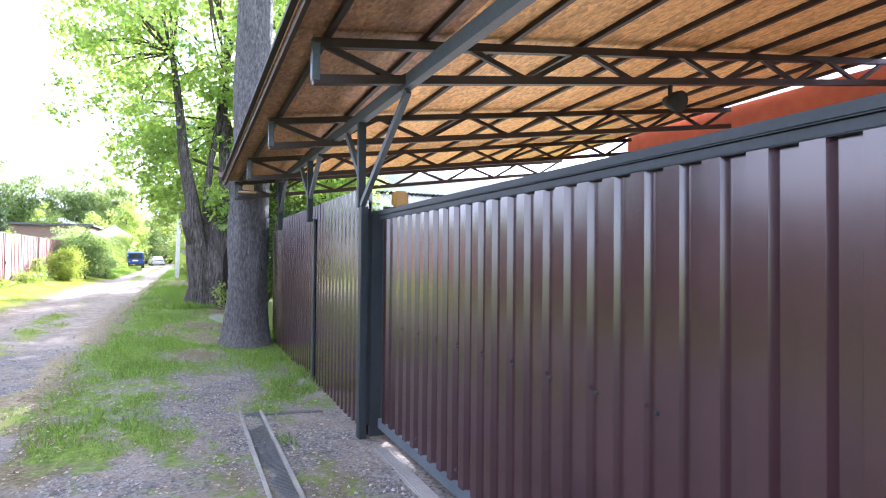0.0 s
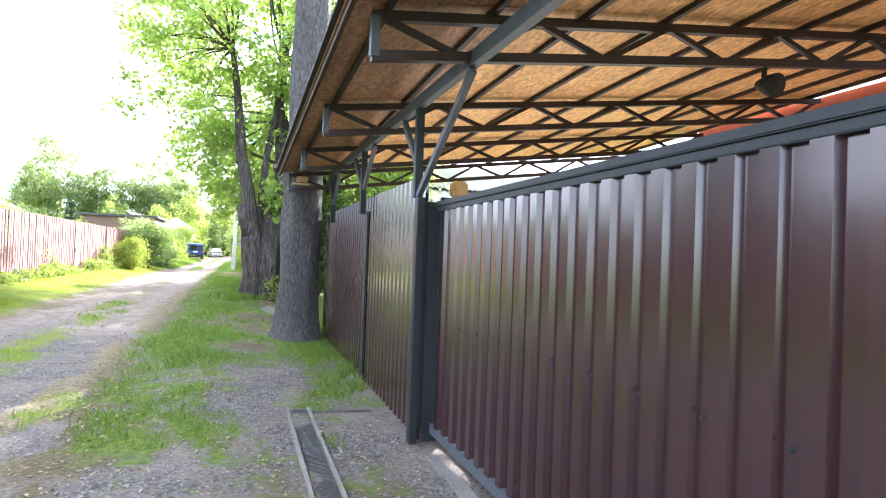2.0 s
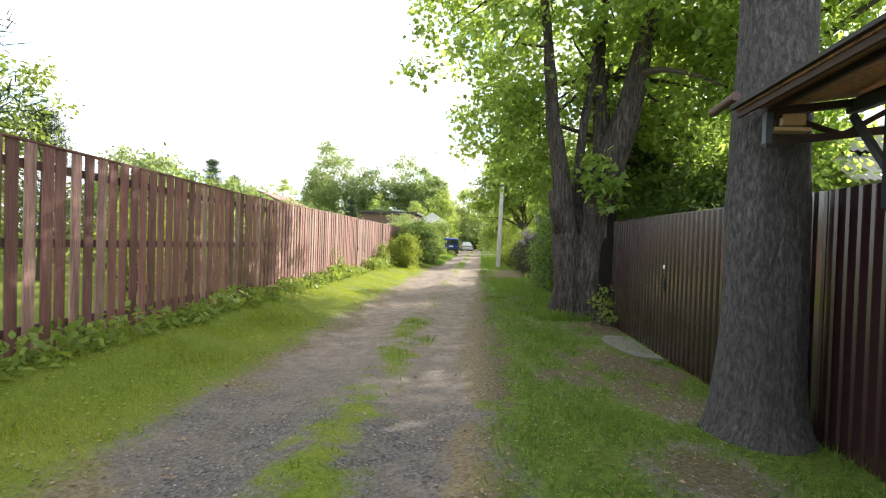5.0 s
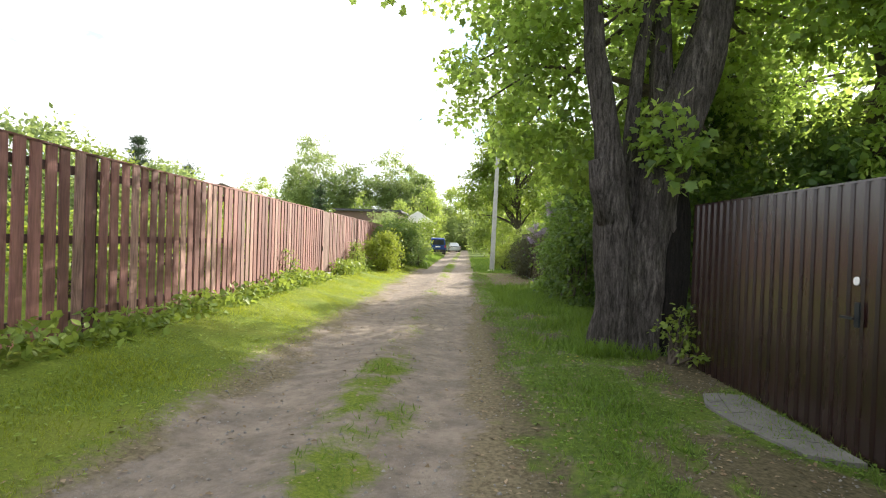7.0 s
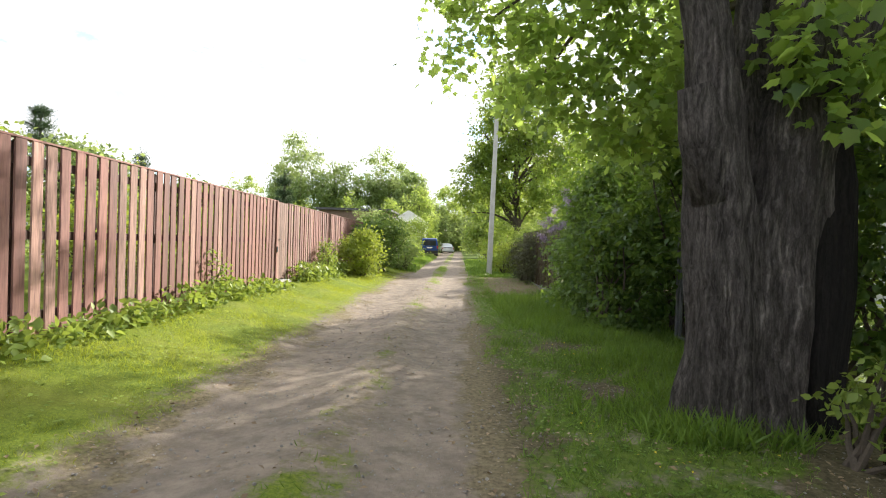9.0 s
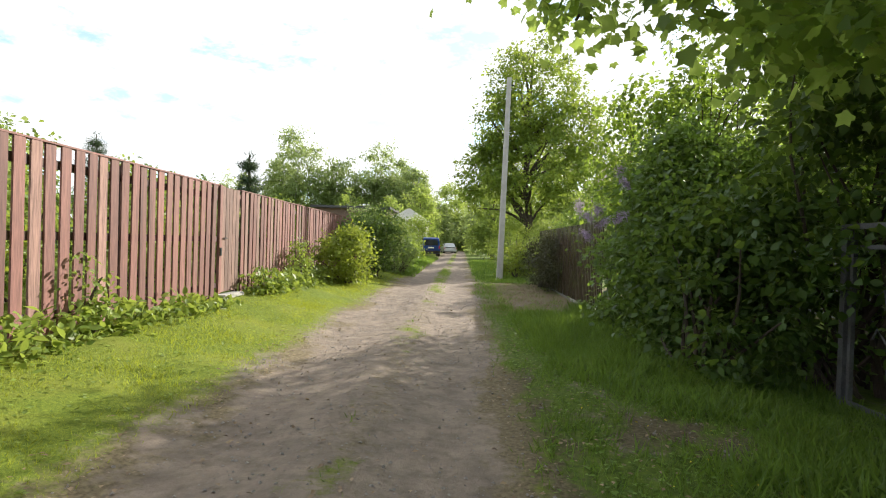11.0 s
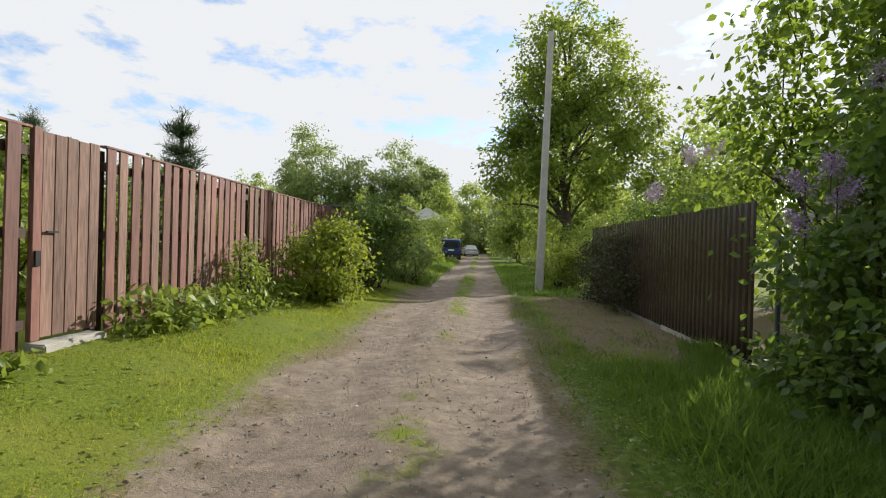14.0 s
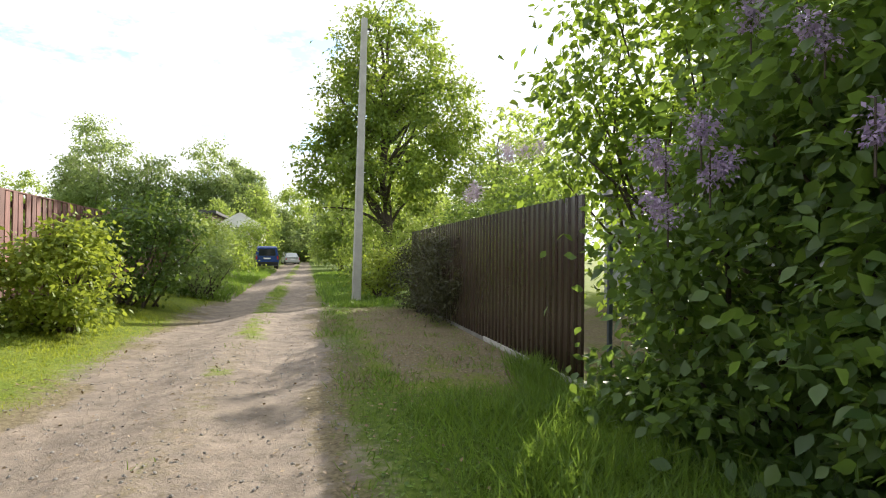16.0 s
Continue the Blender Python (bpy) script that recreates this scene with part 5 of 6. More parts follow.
grass("dry_stubble", "short dry straw-coloured grass stubble before the steel fence", 16000, (-1.4, 0.95), (28.6, 38.4), 0.05, 209, lambda x, y: 0.8 if noise.noise(Vector((x * 1.6, y * 1.6, 8))) > -0.25 else 0.2, lean=0.9, material=L_DRY)


def litter(name, label, count, xr, yr, size, seed, material, shape, density):
    rng = np.random.default_rng(seed)
    xs, ys = rng.uniform(*xr, count), rng.uniform(*yr, count)
    keep = np.array([rng.random() < density(float(a), float(b)) for a, b in zip(xs, ys)])
    xs, ys = xs[keep], ys[keep]
    n = len(xs)
    at = np.stack([xs, ys, gza(xs, ys) + 0.022], 1)
    way = rng.normal(size=(n, 3)) * np.array([1, 1, 0.15])
    face = rng.normal(size=(n, 3)) * 0.25 + np.array([0, 0, 1.0])
    return tagged(scatter(name, at, way, face, size * rng.uniform(0.5, 1.4, n), shape, material), label, "litter", kind="stuff")


litter("dry_leaves", "scattered dry brown leaves and twigs on the ground", 15000, (-4.6, 1.4), (4, 39), 0.04, 301, L_DRY, LEAFLET, lambda x, y: 0.25 + 0.75 * min(1, max(0, lane_masks(x, y)[1])))
litter("clover", "small round-leaved clover among the verge grass", 16000, (-1.7, 1.5), (6, 28), 0.04, 303, L_VERGE, OVATE, lambda x, y: on_turf(x, y) * 0.8)
litter("lawn_herbs", "small flat herbs in the mown lawn", 9000, (-6.2, -4.1), (4, 34), 0.04, 304, L_BUSH, OVATE, lambda x, y: on_turf(x, y) * 0.6)
litter("dandelions", "tiny yellow flowers in the grass", 420, (-0.9, 1.5), (17, 25), 0.03, 302, L_YELLOW, LEAFLET, lambda x, y: 0.6)


def pebbles(count, xr, yr, seed):
    """Loose stones on the tracks."""
    rng = np.random.default_rng(seed)
    xs, ys = rng.uniform(*xr, count), yr[0] + (yr[1] - yr[0]) * rng.random(count) ** 1.2
    keep = np.array([lane_masks(float(a), float(b))[0] < 0.5 and rng.random() < (1.0 if b < 10 else 0.75) for a, b in zip(xs, ys)])
    xs, ys = xs[keep], ys[keep]
    n = len(xs)
    tmpl = ([(1, 0, 0), (0, 1, 0), (-1, 0, 0), (0, -1, 0), (0.1, 0.1, 0.8), (0.7, 0.7, -0.2), (-0.7, 0.6, -0.2), (-0.7, -0.7, -0.2), (0.6, -0.7, -0.2)], [(0, 5, 4), (5, 1, 4), (1, 6, 4), (6, 2, 4), (2, 7, 4), (7, 3, 4), (3, 8, 4), (8, 0, 4)])
    at = np.stack([xs, ys, gza(xs, ys) + 0.004], 1)
    way = rng.normal(size=(n, 3)) * np.array([1, 1, 0.1])
    face = rng.normal(size=(n, 3)) * 0.3 + np.array([0, 0, 1.0])
    ob = scatter("gravel", at, way, face, 0.004 + 0.013 * rng.random(n) ** 4, tmpl, M_STONE)
    return tagged(ob, "loose grey gravel stones on the wheel tracks", "gravel", kind="stuff")


M_STONE = surface("gravel_stone", (0.10, 0.093, 0.086), (0.32, 0.295, 0.27), rough=0.9, scale=9.0, fine=80.0)
pebbles(42000, (-4.4, 1.5), (2.5, 32), 401)

# ---- yard behind the gate ----
# paving hidden by the gate, added as a bright floor below the roof
bm = bmesh.new()
box(bm, 1.78, 7.88, -5.0, 11.5, -0.3, -0.1)
tagged(part("yard_paving", bm, M_YARD), "unseen pale concrete yard paving that bounces light up under the carport", "paving", kind="structure")

shed = thing("shed", (9, 19, gz(9, 19)), "low shed with grey wavy slate-sheet roofs", "shed")


def wavy(x0, x1, lower, upper, pitch=0.15, amp=0.022):
    bm = bmesh.new()
    n = int((x1 - x0) / pitch * 6)
    rows = []
    for t in (0.0, -0.012):
        rows.append([[bm.verts.new((x0 + (x1 - x0) * i / n, y, z + t + amp * math.sin(2 * math.pi * (x1 - x0) * i / n / pitch))) for i in range(n + 1)] for y, z in (lower, upper)])
    for r in rows:
        for i in range(n):
            bm.faces.new((r[0][i], r[0][i + 1], r[1][i + 1], r[1][i]))
    for i in range(n):
        bm.faces.new((rows[0][0][i], rows[1][0][i], rows[1][0][i + 1], rows[0][0][i + 1]))
    bmesh.ops.recalc_face_normals(bm, faces=bm.faces)
    return bm


part("roof", wavy(5.4, 13.5, (16.9, 3.66), (19.6, 4.75)), M_ASBESTOS, shed, smooth=True)
part("roof", wavy(5.4, 13.5, (22.3, 3.66), (19.6, 4.75)), M_ASBESTOS, shed, smooth=True)
part("lower_roof", wavy(5.2, 13.5, (16.2, 3.0), (17.1, 3.6)), M_ASBESTOS, shed, "grey wavy lean-to roof", smooth=True)
part("wall", boxed(5.6, 13.3, 17.0, 22.2, -0.3, 3.55), M_WALLGREY, shed)

grey_house = thing("grey_house", (8.5, 34, gz(8, 34)), "grey board-clad house glimpsed behind the hedge", "house")
part("wall", boxed(6.6, 12, 29.5, 38, -0.3, 3.2), M_WALLGREY, grey_house)
for i in range(16):
    part("board", boxed(6.57, 6.598, 29.5, 38, 0.1 + i * 0.19, 0.28 + i * 0.19), M_WALLGREY, grey_house)
bm = bmesh.new()
for a, b in ((6.2, 9.3), (12.4, 9.3)):
    beam(bm, ((a + b) / 2, 29.2, 4.0), ((a + b) / 2, 38.3, 4.0), 0.05, 0.05)
vs = [bm.verts.new(v) for v in ((6.2, 29.2, 3.1), (9.3, 29.2, 5.0), (12.4, 29.2, 3.1), (6.2, 38.3, 3.1), (9.3, 38.3, 5.0), (12.4, 38.3, 3.1))]
for f in ((0, 1, 4, 3), (1, 2, 5, 4), (0, 2, 1), (3, 4, 5), (0, 3, 5, 2)):
    bm.faces.new([vs[i] for i in f])
part("roof", bm, M_DARKROOF, grey_house)

# ---- pole and cable ----
pole = thing("utility_pole", (-0.4, 39.8, gz(-0.4, 39.8)), "pale grey concrete utility pole, slightly leaning", "utility pole")
bm = bmesh.new()
seg = []
for z, w in ((-0.2, 0.13), (8.3, 0.09)):
    x = -0.4 + 0.0175 * z
    seg.append([bm.verts.new((x + a * w, 39.8 + b * w * 0.9, z)) for a, b in ((-1, -0.7), (-0.7, -1), (0.7, -1), (1, -0.7), (1, 0.7), (0.7, 1), (-0.7, 1), (-1, 0.7))])
for k in range(8):
    bm.faces.new((seg[0][k], seg[0][(k + 1) % 8], seg[1][(k + 1) % 8], seg[1][k]))
bm.faces.new(seg[1])
part("shaft", bm, M_CONCRETE, pole)
part("cross_hook", beamed((-0.34, 39.8, 8.0), (-0.04, 39.8, 8.0), 0.04, 0.05), M_STEEL, pole)
part("insulator", tubed([(-0.06, 39.8, 8.02), (-0.06, 39.8, 8.12)], [0.035, 0.03], seg=8), M_PLATE, pole, "white porcelain insulator")
pts = [Vector((-0.06, 39.8, 8.1)).lerp(Vector((3.0, -5, 8.2)), i / 24) - Vector((0, 0, 0.5 * math.sin(math.pi * i / 24))) for i in range(25)]
cable = tagged(part("overhead_cable", tubed(pts, [0.009] * 25, seg=5), M_CABLE), "thin black overhead cable strung from the pole", "cable")
pts = [Vector((-0.06, 39.8, 8.1)).lerp(Vector((-0.5, 80, 8.0)), i / 24) - Vector((0, 0, 0.6 * math.sin(math.pi * i / 24))) for i in range(25)]
tagged(part("overhead_cable", tubed(pts, [0.009] * 25, seg=5), M_CABLE), "thin black overhead cable running down the lane", "cable")


# ---- cars ----
def loft(sections):
    """A body through outlines of equal length."""
    bm = bmesh.new()
    rows = [[bm.verts.new(p) for p in s] for s in sections]
    n = len(rows[0])
    for a, b in zip(rows, rows[1:]):
        for k in range(n):
            bm.faces.new((a[k], a[(k + 1) % n], b[(k + 1) % n], b[k]))
    bm.faces.new(rows[0][::-1])
    bm.faces.new(rows[-1])
    bmesh.ops.recalc_face_normals(bm, faces=bm.faces)
    return bm


def car(label, at, turn, paint, profile, width, wheelbase, name, wheel_r=0.31):
    """profile: (y, bottom, waist, roof, roof half-width share) from the tail to the nose."""
    ob = thing(name, (0, 0, 0), label, "car")
    half = width / 2
    secs = []
    for y, zb0, zw, zr, rw in profile:
        r = half * rw
        secs.append([(-half * 0.94, y, zb0), (-half, y, zb0 + 0.15), (-half, y, zw), (-r, y, zr - 0.06), (-r * 0.86, y, zr), (r * 0.86, y, zr), (r, y, zr - 0.06), (half, y, zw), (half, y, zb0 + 0.15), (half * 0.94, y, zb0)])
    part("body", loft(secs), paint, ob, smooth=False)
    y0 = profile[0][0]
    tail = profile[0]
    tw = half * tail[4] * 0.84
    part("rear_window", loft([[(-tw - 0.05, y0 - 0.012, tail[2] + 0.06), (tw + 0.05, y0 - 0.012, tail[2] + 0.06), (tw, y0 - 0.012, tail[3] - 0.13), (-tw, y0 - 0.012, tail[3] - 0.13)], [(-tw - 0.05, y0 + 0.02, tail[2] + 0.06), (tw + 0.05, y0 + 0.02, tail[2] + 0.06), (tw, y0 + 0.02, tail[3] - 0.13), (-tw, y0 + 0.02, tail[3] - 0.13)]]), M_GLASS, ob, "dark rear window")
    for sx in (-1, 1):
        part("tail_lamp", boxed(*sorted((sx * half * 0.97, sx * half * 0.84)), y0 - 0.02, y0 + 0.03, tail[2] - 0.22, tail[2] + 0.05, bevel=0.01), M_LENSRED, ob, "red tail lamp")
        for ya, yb in ((0.16, 0.42), (0.45, 0.68)):
            n = len(profile)
            yy0, yy1 = y0 + (profile[-1][0] - y0) * ya, y0 + (profile[-1][0] - y0) * yb
            zt = max(p[3] for p in profile) - 0.14
            zw = profile[2][2] + 0.05
            part("side_window", loft([[(sx * half * 1.0, yy0, zw), (sx * half * 1.0, yy1, zw), (sx * half * 0.93, yy1 - 0.05, zt), (sx * half * 0.93, yy0 + 0.05, zt)], [(sx * half * 0.9, yy0, zw), (sx * half * 0.9, yy1, zw), (sx * half * 0.83, yy1 - 0.05, zt), (sx * half * 0.83, yy0 + 0.05, zt)]]), M_GLASS, ob, "dark side window")
        for wy in (-wheelbase / 2, wheelbase / 2):
            bm = bmesh.new()
            bmesh.ops.create_cone(bm, segments=24, radius1=wheel_r, radius2=wheel_r, depth=0.2, cap_ends=True, matrix=Matrix.Translation((sx * (half - 0.08), wy, wheel_r)) @ pose(0, 0, 0, 0, 90, 0))
            w = part("wheel", bm, M_RUBBER, ob, "black tyre")
            bm = bmesh.new()
            bmesh.ops.create_cone(bm, segments=18, radius1=wheel_r * 0.62, radius2=wheel_r * 0.55, depth=0.03, cap_ends=True, matrix=Matrix.Translation((sx * (half + 0.025), wy, wheel_r)) @ pose(0, 0, 0, 0, 90 * sx, 0))
            part("rim", bm, M_ZINC, w, "grey metal rim")
    part("bumper", boxed(-half * 0.97, half * 0.97, y0 - 0.09, y0 + 0.1, tail[1] + 0.02, tail[1] + 0.27, bevel=0.04), M_RUBBER if paint is M_BLUE else paint, ob)
    part("number_plate", boxed(-0.26, 0.26, y0 - 0.022, y0 - 0.002, tail[2] - 0.2, tail[2] - 0.09), M_PLATE, ob, "white number plate")
    ob.matrix_basis = pose(*at, 0, 0, turn)
    return ob


car("dark blue small van parked on the verge beside the lane", (-5.05, 71.5, gz(-5.05, 71.5)), 6, M_BLUE,
    [(-2.1, 0.3, 1.0, 1.72, 0.82), (-1.9, 0.25, 1.02, 1.82, 0.86), (0.3, 0.22, 1.0, 1.84, 0.86), (0.75, 0.22, 1.0, 1.74, 0.84), (1.35, 0.22, 0.98, 1.12, 0.86), (1.95, 0.25, 0.85, 0.92, 0.82), (2.1, 0.3, 0.7, 0.75, 0.8)], 1.76, 2.65, "van")
car("pale silver car parked far down the lane", (-3.75, 94.0, gz(-3.75, 94)), 10, M_SILVER,
    [(-2.1, 0.3, 0.8, 0.92, 0.84), (-1.6, 0.25, 0.9, 1.0, 0.84), (-1.1, 0.22, 0.92, 1.4, 0.74), (0.4, 0.22, 0.92, 1.43, 0.74), (1.1, 0.22, 0.9, 0.98, 0.84), (1.9, 0.25, 0.75, 0.82, 0.82), (2.1, 0.3, 0.6, 0.66, 0.8)], 1.7, 2.55, "sedan")


# ---- far houses ----
def house(label, at, size, wall_h, roof_h, wall_mat, roof_mat, ridge_x=True, overhang=0.4, windows=(), gable_mat=None):
    x, y = at
    w, d = size
    g = gz(x, y)
    ob = thing("house", (x, y, g), label, "house", "houses")
    part("wall", boxed(x - w / 2, x + w / 2, y - d / 2, y + d / 2, g - 0.3, g + wall_h), wall_mat, ob)
    bm = bmesh.new()
    a, b = w / 2 + overhang, d / 2 + overhang
    z0, z1 = g + wall_h, g + wall_h + roof_h
    if roof_h < 0.5:
        box(bm, x - a, x + a, y - b, y + b, z0 + 0.004, z1, bevel=0.03)
    else:
        if ridge_x:
            pts = [(-a, -b, z0), (a, -b, z0), (a, b, z0), (-a, b, z0), (-a, 0, z1), (a, 0, z1)]
            fs = ((0, 1, 5, 4), (2, 3, 4, 5), (1, 2, 5), (3, 0, 4), (0, 3, 2, 1))
        else:
            pts = [(-a, -b, z0), (a, -b, z0), (a, b, z0), (-a, b, z0), (0, -b, z1), (0, b, z1)]
            fs = ((0, 4, 5, 3), (1, 2, 5, 4), (0, 1, 4), (2, 3, 5), (0, 3, 2, 1))
        vs = [bm.verts.new((x + p[0], y + p[1], p[2] + 0.004)) for p in pts]
        for f in fs:
            bm.faces.new([vs[i] for i in f])
        if not ridge_x:
            for sx in (-1, 1):
                part("bargeboard", beamed((x + sx * (a + 0.02), y - b - 0.03, z0 - 0.02), (x, y - b - 0.03, z1 + 0.02), 0.05, 0.24), gable_mat or M_WHITE, ob, "white bargeboard")
            g1 = bmesh.new()
            tri = [g1.verts.new(v) for v in ((x - w / 2, y - b + 0.0, z0 + 0.06), (x + w / 2, y - b, z0 + 0.06), (x, y - b, z1 - 0.12))]
            tri2 = [g1.verts.new((v.co.x, v.co.y - 0.02, v.co.z)) for v in tri]
            g1.faces.new(tri2)
            for i in range(3):
                g1.faces.new((tri[i], tri[(i + 1) % 3], tri2[(i + 1) % 3], tri2[i]))
            part("gable", g1, gable_mat or M_WHITE, ob, "white boarded gable")
    part("roof", bm, roof_mat, ob)
    for wx, wz, ww, wh in windows:
        win = part("window", boxed(x + wx - ww / 2, x + wx + ww / 2, y - d / 2 - 0.05, y - d / 2 - 0.002, g + wz, g + wz + wh), M_WHITE, ob, "white window frame")
        part("pane", boxed(x + wx - ww / 2 + 0.08, x + wx + ww / 2 - 0.08, y - d / 2 - 0.06, y - d / 2 - 0.051, g + wz + 0.08, g + wz + wh - 0.08), M_PANE, win)
    return ob


house("dark low house with a flat dark roof", (-14.2, 81.5), (8.0, 8), 4.7, 0.28, M_WALLDARK, M_DARKROOF, windows=((-2, 2.2, 1.0, 1.2), (1, 2.2, 1.0, 1.2)))
house("small house with a brown roof and white gable", (-7.9, 82.0), (3.8, 6), 3.5, 1.35, M_WHITE, M_WALLDARK, ridge_x=False, windows=((0, 1.2, 1.0, 1.2),))
house("house with a faded red roof behind the timber fence", (-23.4, 62.0), (6.5, 8), 4.2, 1.5, M_WALLDARK, M_ROOFRED, ridge_x=False, gable_mat=M_WALLDARK)

# ---- distant trees ----
BIRCH = [((-29.18, 106.99), 20.0, 81), ((-23.29, 109.13), 16.3, 82), ((-32.92, 111.27), 15.7, 83), ((-16.34, 111.27), 18.8, 84), ((-12.59, 115.55), 16.3, 85), ((-9.92, 106.99), 13.9, 86)]
for (x, y), h, seed in BIRCH:
    broad_tree("birch_tree", "tall birch with a drooping pale green crown in the distance", (x, y), h, [(0, 0, h * 0.62, h * 0.21, h * 0.2, h * 0.36), (h * 0.12, 0, h * 0.45, h * 0.2, h * 0.2, h * 0.25), (-h * 0.1, 0, h * 0.5, h * 0.16, h * 0.16, h * 0.24)], 175, 60, h * 0.05, 0.4, LEAFLET, L_BIRCH, M_BIRCH, 0.22, seed, limbs=10, droop=0.8, group="distant birches")
FAR = [((-4.03, 119.83), 13.4, L_FAR), ((1.85, 112.34), 13.4, L_BIRCH), ((6.13, 104.85), 13.9, L_FAR), ((1.1, 70.61), 8.0, L_FAR), ((4.53, 62.05), 9.6, L_FAR), ((1.53, 85.59), 10.2, L_BIRCH), ((-1.36, 133.74), 12.8, L_FAR), ((9.88, 80.24), 12.8, L_FAR), ((-7.78, 94.15), 9.6, L_FAR), ((-5.64, 102.71), 8.6, L_BIRCH), ((-10.99, 87.73), 7.0, L_FAR), ((-18.48, 98.43), 8.6, L_FAR), ((8.81, 53.49), 9.6, L_FAR), ((15.23, 64.19), 12.8, L_FAR), ((14.16, 44.93), 9.6, L_FAR), ((-42.55, 117.69), 13.9, L_FAR), ((-53.25, 96.29), 11.8, L_BIRCH)]
for k, ((x, y), h, leaf) in enumerate(FAR):
    broad_tree("lane_tree", "leafy green tree closing the view down the lane", (x, y), h, [(0, 0, h * 0.58, h * 0.24, h * 0.24, h * 0.42), (h * 0.12, -1, h * 0.36, h * 0.24, h * 0.24, h * 0.3), (-h * 0.12, 0, h * 0.3, h * 0.2, h * 0.2, h * 0.26)], 130, 60, h * 0.06, 0.024 * h + 0.08, LEAFLET, leaf, M_TWIG, 0.2, 500 + k, limbs=8, group="lane trees")


def conifer(label, at, h, r, seed, group="garden conifers"):
    x, y = at
    g = gz(x, y)
    ob = thing("conifer", (x, y, g), label, "tree", group)
    rnd = random.Random(seed)
    part("trunk", tubed([(x, y, g - 0.1), (x, y, g + h * 0.5), (x, y, g + h)], [0.13, 0.08, 0.015], seg=8), M_TWIG, ob)
    rng = np.random.default_rng(seed)
    cen = []
    z = h * 0.2
    while z < h * 0.97:
        rr = (r * (1 - z / h) ** 0.7 + 0.06) * rnd.uniform(0.8, 1.15)
        a0 = rnd.random() * 6
        for k in range(5):
            a = a0 + 2 * math.pi * k / 5 + rnd.uniform(-0.3, 0.3)
            tip = Vector((x + math.cos(a) * rr, y + math.sin(a) * rr, g + z + rr * rnd.uniform(0.5, 0.9)))
            part("branch", tubed([(x, y, g + z), tip], [0.022, 0.008], seg=4), M_TWIG, ob)
            for f in (0.4, 0.55, 0.7, 0.85, 1.0):
                cen.append(Vector((x, y, g + z)).lerp(tip, f))
        z += rnd.uniform(0.28, 0.42)
    for k in range(4):
        cen.append(Vector((x, y, g + h - 0.13 * k)))
    foliage("needles", rng, np.array([tuple(c) for c in cen]), 46 if r < 2 else 90, 0.1 + 0.06 * r, 0.13 if r < 2 else 0.2, NEEDLE, L_FIR, ob, droop=-0.5, flat=0.2)


for at, h, r, sd in (((-9.8, 11.9), 6.6, 2.1, 91), ((-12, 18.1), 4.0, 1.1, 92), ((-12, 26.4), 4.0, 0.6, 97), ((-7.65, 31.4), 3.25, 0.42, 95), ((-16.7, 38.7), 5.0, 1.0, 96)):
    conifer("dark green garden conifer behind the timber fence", at, h, r, sd)
for k, (at, h) in enumerate((((-13.2, 17.2), 6.0), ((-10.5, 25.6), 3.2), ((-10.4, 31), 3.0), ((-11, 36.4), 3.1), ((-9.9, 40.6), 2.9), ((-9.8, 21.5), 2.4), ((-12.5, 29), 3.6), ((-12, 21.8), 4.0), ((-12.4, 24.6), 3.8))):
    broad_tree("garden_tree", "garden fruit tree showing over the timber fence", at, h, [(0, 0, h * 0.6, h * 0.3, h * 0.33, h * 0.38)], 80, 70, 0.3, 0.13, LEAFLET, L_BIRCH if k % 2 else L_BUSH, M_TWIG, 0.1, 600 + k, limbs=10, group="garden trees")

shrub("hazel_bush", "dense hazel bush behind the maple trunk", (2.7, 19.6), [(0, 0, 1.6, 0.9, 1.4, 1.6), (0.8, -1.2, 2.0, 1.0, 1.2, 1.6)], 150, 60, 0.34, 0.12, OVATE, L_HEDGE, 14, 56, group="hedge shrubs")
shrub("hazel_bush", "leafy dark hazel bush close to the lane", (0.95, 23.6), [(0.4, 0, 1.2, 0.75, 1.2, 1.2), (0.3, 1.2, 0.9, 0.7, 0.9, 0.9)], 120, 60, 0.28, 0.11, OVATE, L_HEDGE, 14, 57, group="hedge shrubs")
THICKET = [(-44, 128, 9), (-36, 124, 8), (-28, 126, 9), (-20, 124, 8), (-13, 126, 9), (-7, 130, 9), (-1.5, 134, 10), (4, 128, 9), (11, 122, 10), (18, 112, 11), (24, 96, 11), (20, 76, 9), (-2.2, 116, 6)]
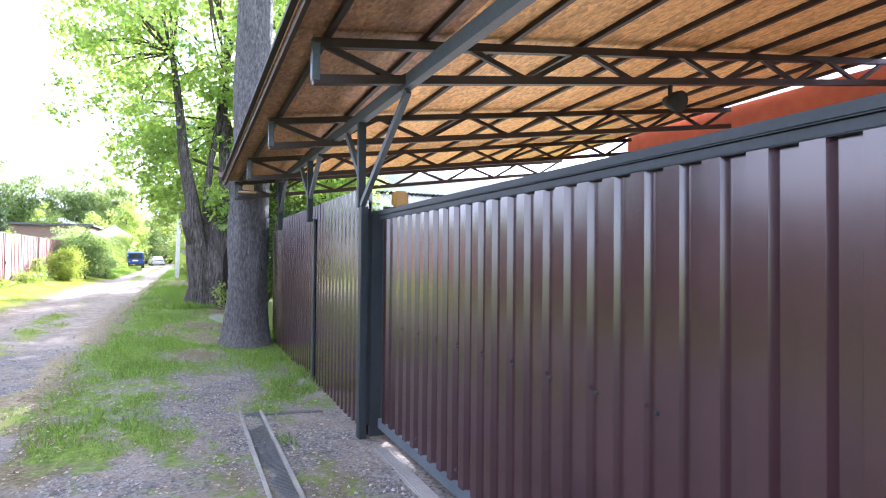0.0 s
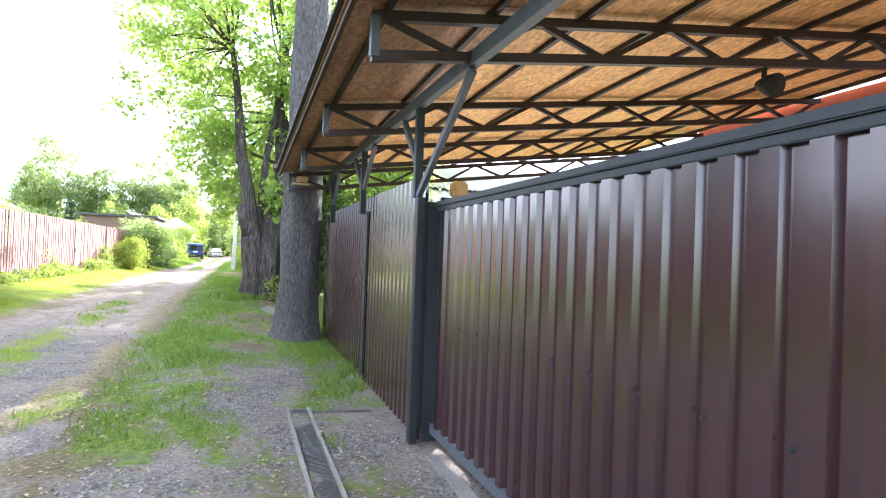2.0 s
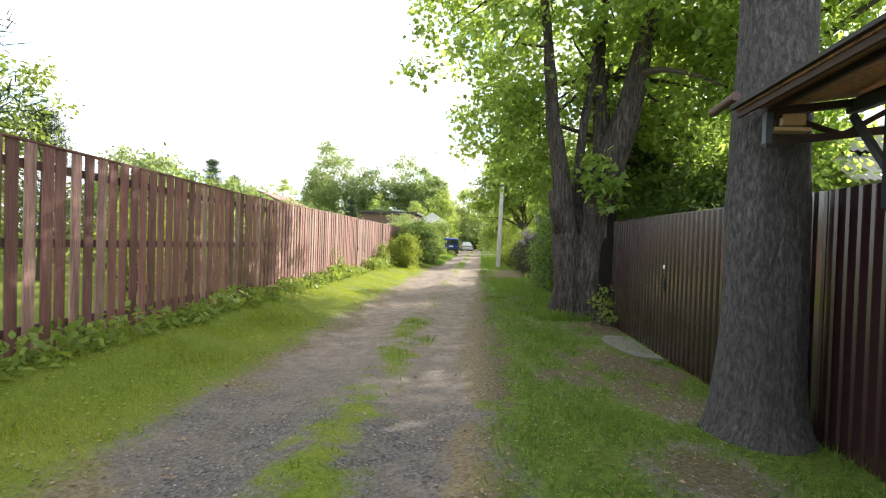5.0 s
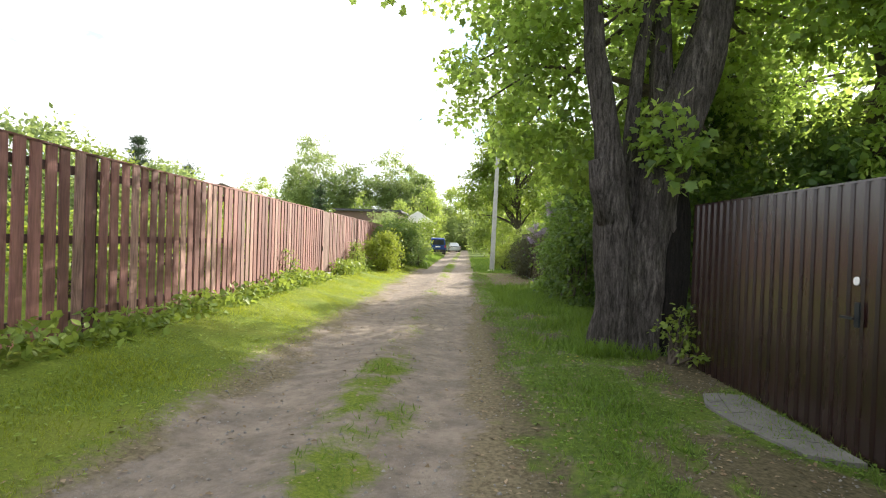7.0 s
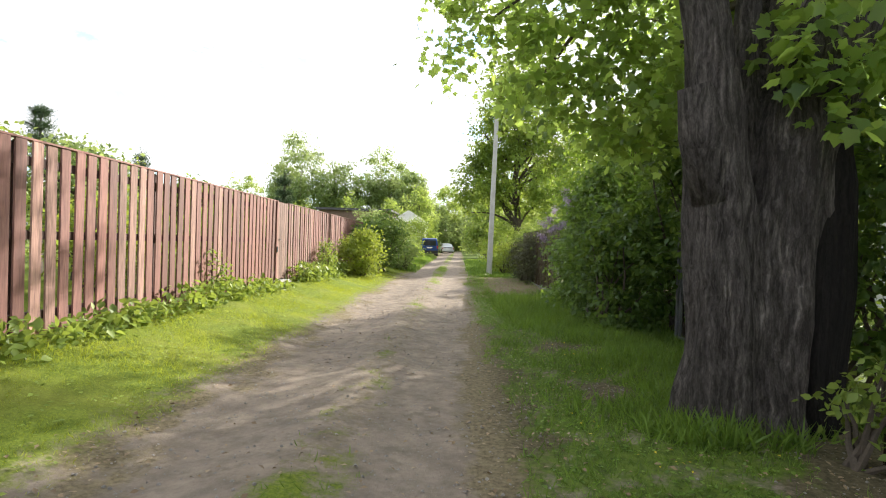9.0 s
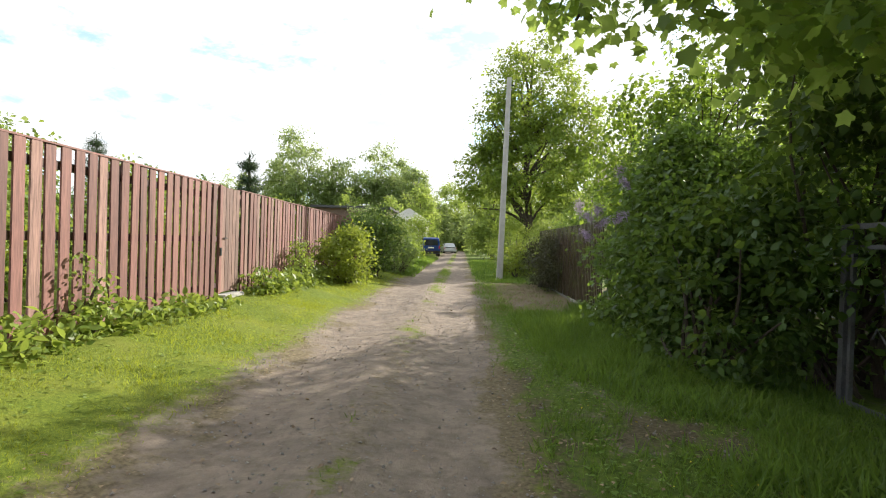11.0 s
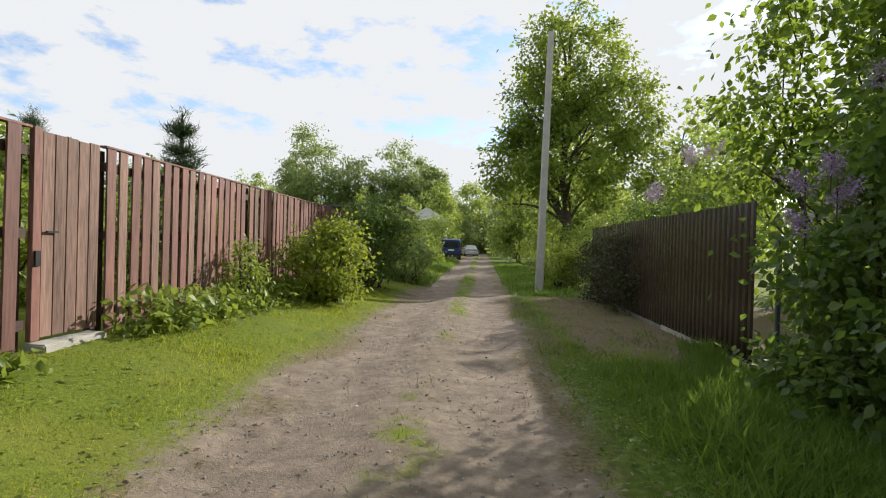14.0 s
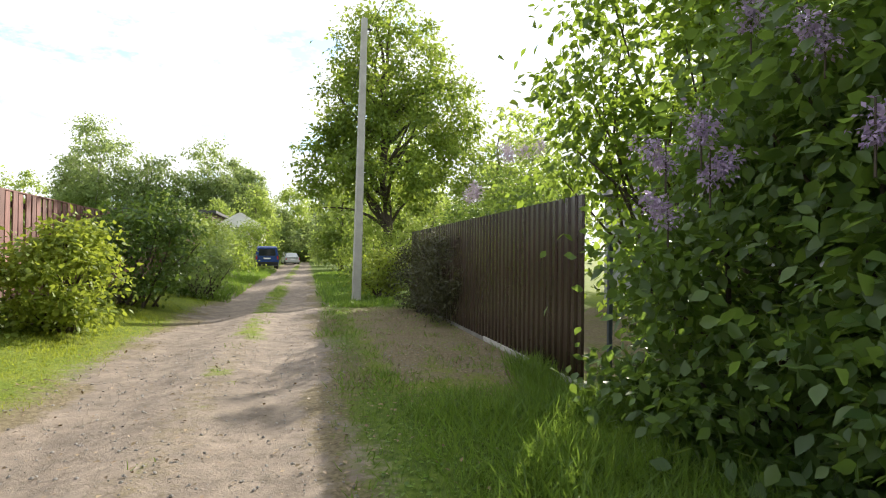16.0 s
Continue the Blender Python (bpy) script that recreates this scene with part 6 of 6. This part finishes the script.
for k, (x, y, h) in enumerate(THICKET):
    shrub("thicket", "dense green thicket closing the distance", (x, y), [(0, 0, h * 0.45, h * 0.55, 3.0, h * 0.5)], 90, 50, h * 0.1, 0.42, LEAFLET, L_FAR if k % 3 else L_BIRCH, 4, 700 + k, category="thicket", group="distant thicket")
shrub("hazel_bush", "dark hazel thicket growing behind the iron gate", (2.75, 21.3), [(0, 0, 1.3, 0.8, 1.5, 1.3), (0.6, 0.3, 2.6, 1.0, 1.6, 1.2), (0.5, 0.5, 4.4, 1.1, 1.8, 1.2)], 210, 60, 0.3, 0.12, OVATE, L_LILAC, 12, 58, group="hedge shrubs")


# ---- garden behind the timber fence ----
rnd = random.Random(77)
for k in range(9):
    y = 16.6 + k * 2.2 + rnd.uniform(-0.4, 0.4)
    h = rnd.uniform(1.5, 2.1)
    shrub("garden_shrub", "yellow-green currant shrub behind the timber fence", (-8.6 + rnd.uniform(-0.5, 0.3), y), [(0, 0, h * 0.55, 0.8, 1.0, h * 0.5)], 60, 44, 0.26, 0.1, OVATE, (L_BRIGHT, L_BUSH, L_BUSH)[k % 3], 8, 800 + k, group="garden shrubs")
for k in range(13):
    y = 11 + k * 3.1 + rnd.uniform(-0.6, 0.6)
    h = rnd.uniform(2.4, 3.3)
    shrub("garden_hedge", "tall green hedge shrub across the garden lawn", (-16.5 + rnd.uniform(-1, 1), y), [(0, 0, h * 0.5, 1.3, 1.9, h * 0.5)], 70, 44, 0.42, 0.17, OVATE, (L_OAK, L_BUSH, L_HEDGE)[k % 3], 8, 830 + k, group="garden hedge")
for at, h in (((-9.6, 58.0), 3.6), ((-8.6, 66.0), 3.4), ((-10.6, 72.0), 4.2)):
    shrub("garden_shrub", "tall pale-leaved shrub before the far houses", at, [(0, 0, h * 0.5, 1.9, 2.0, h * 0.5), (0.6, 0.3, h * 0.75, 1.1, 1.2, h * 0.3)], 110, 50, 0.42, 0.13, LEAFLET, L_BIRCH, 10, int(900 + at[1]), group="far garden shrubs")
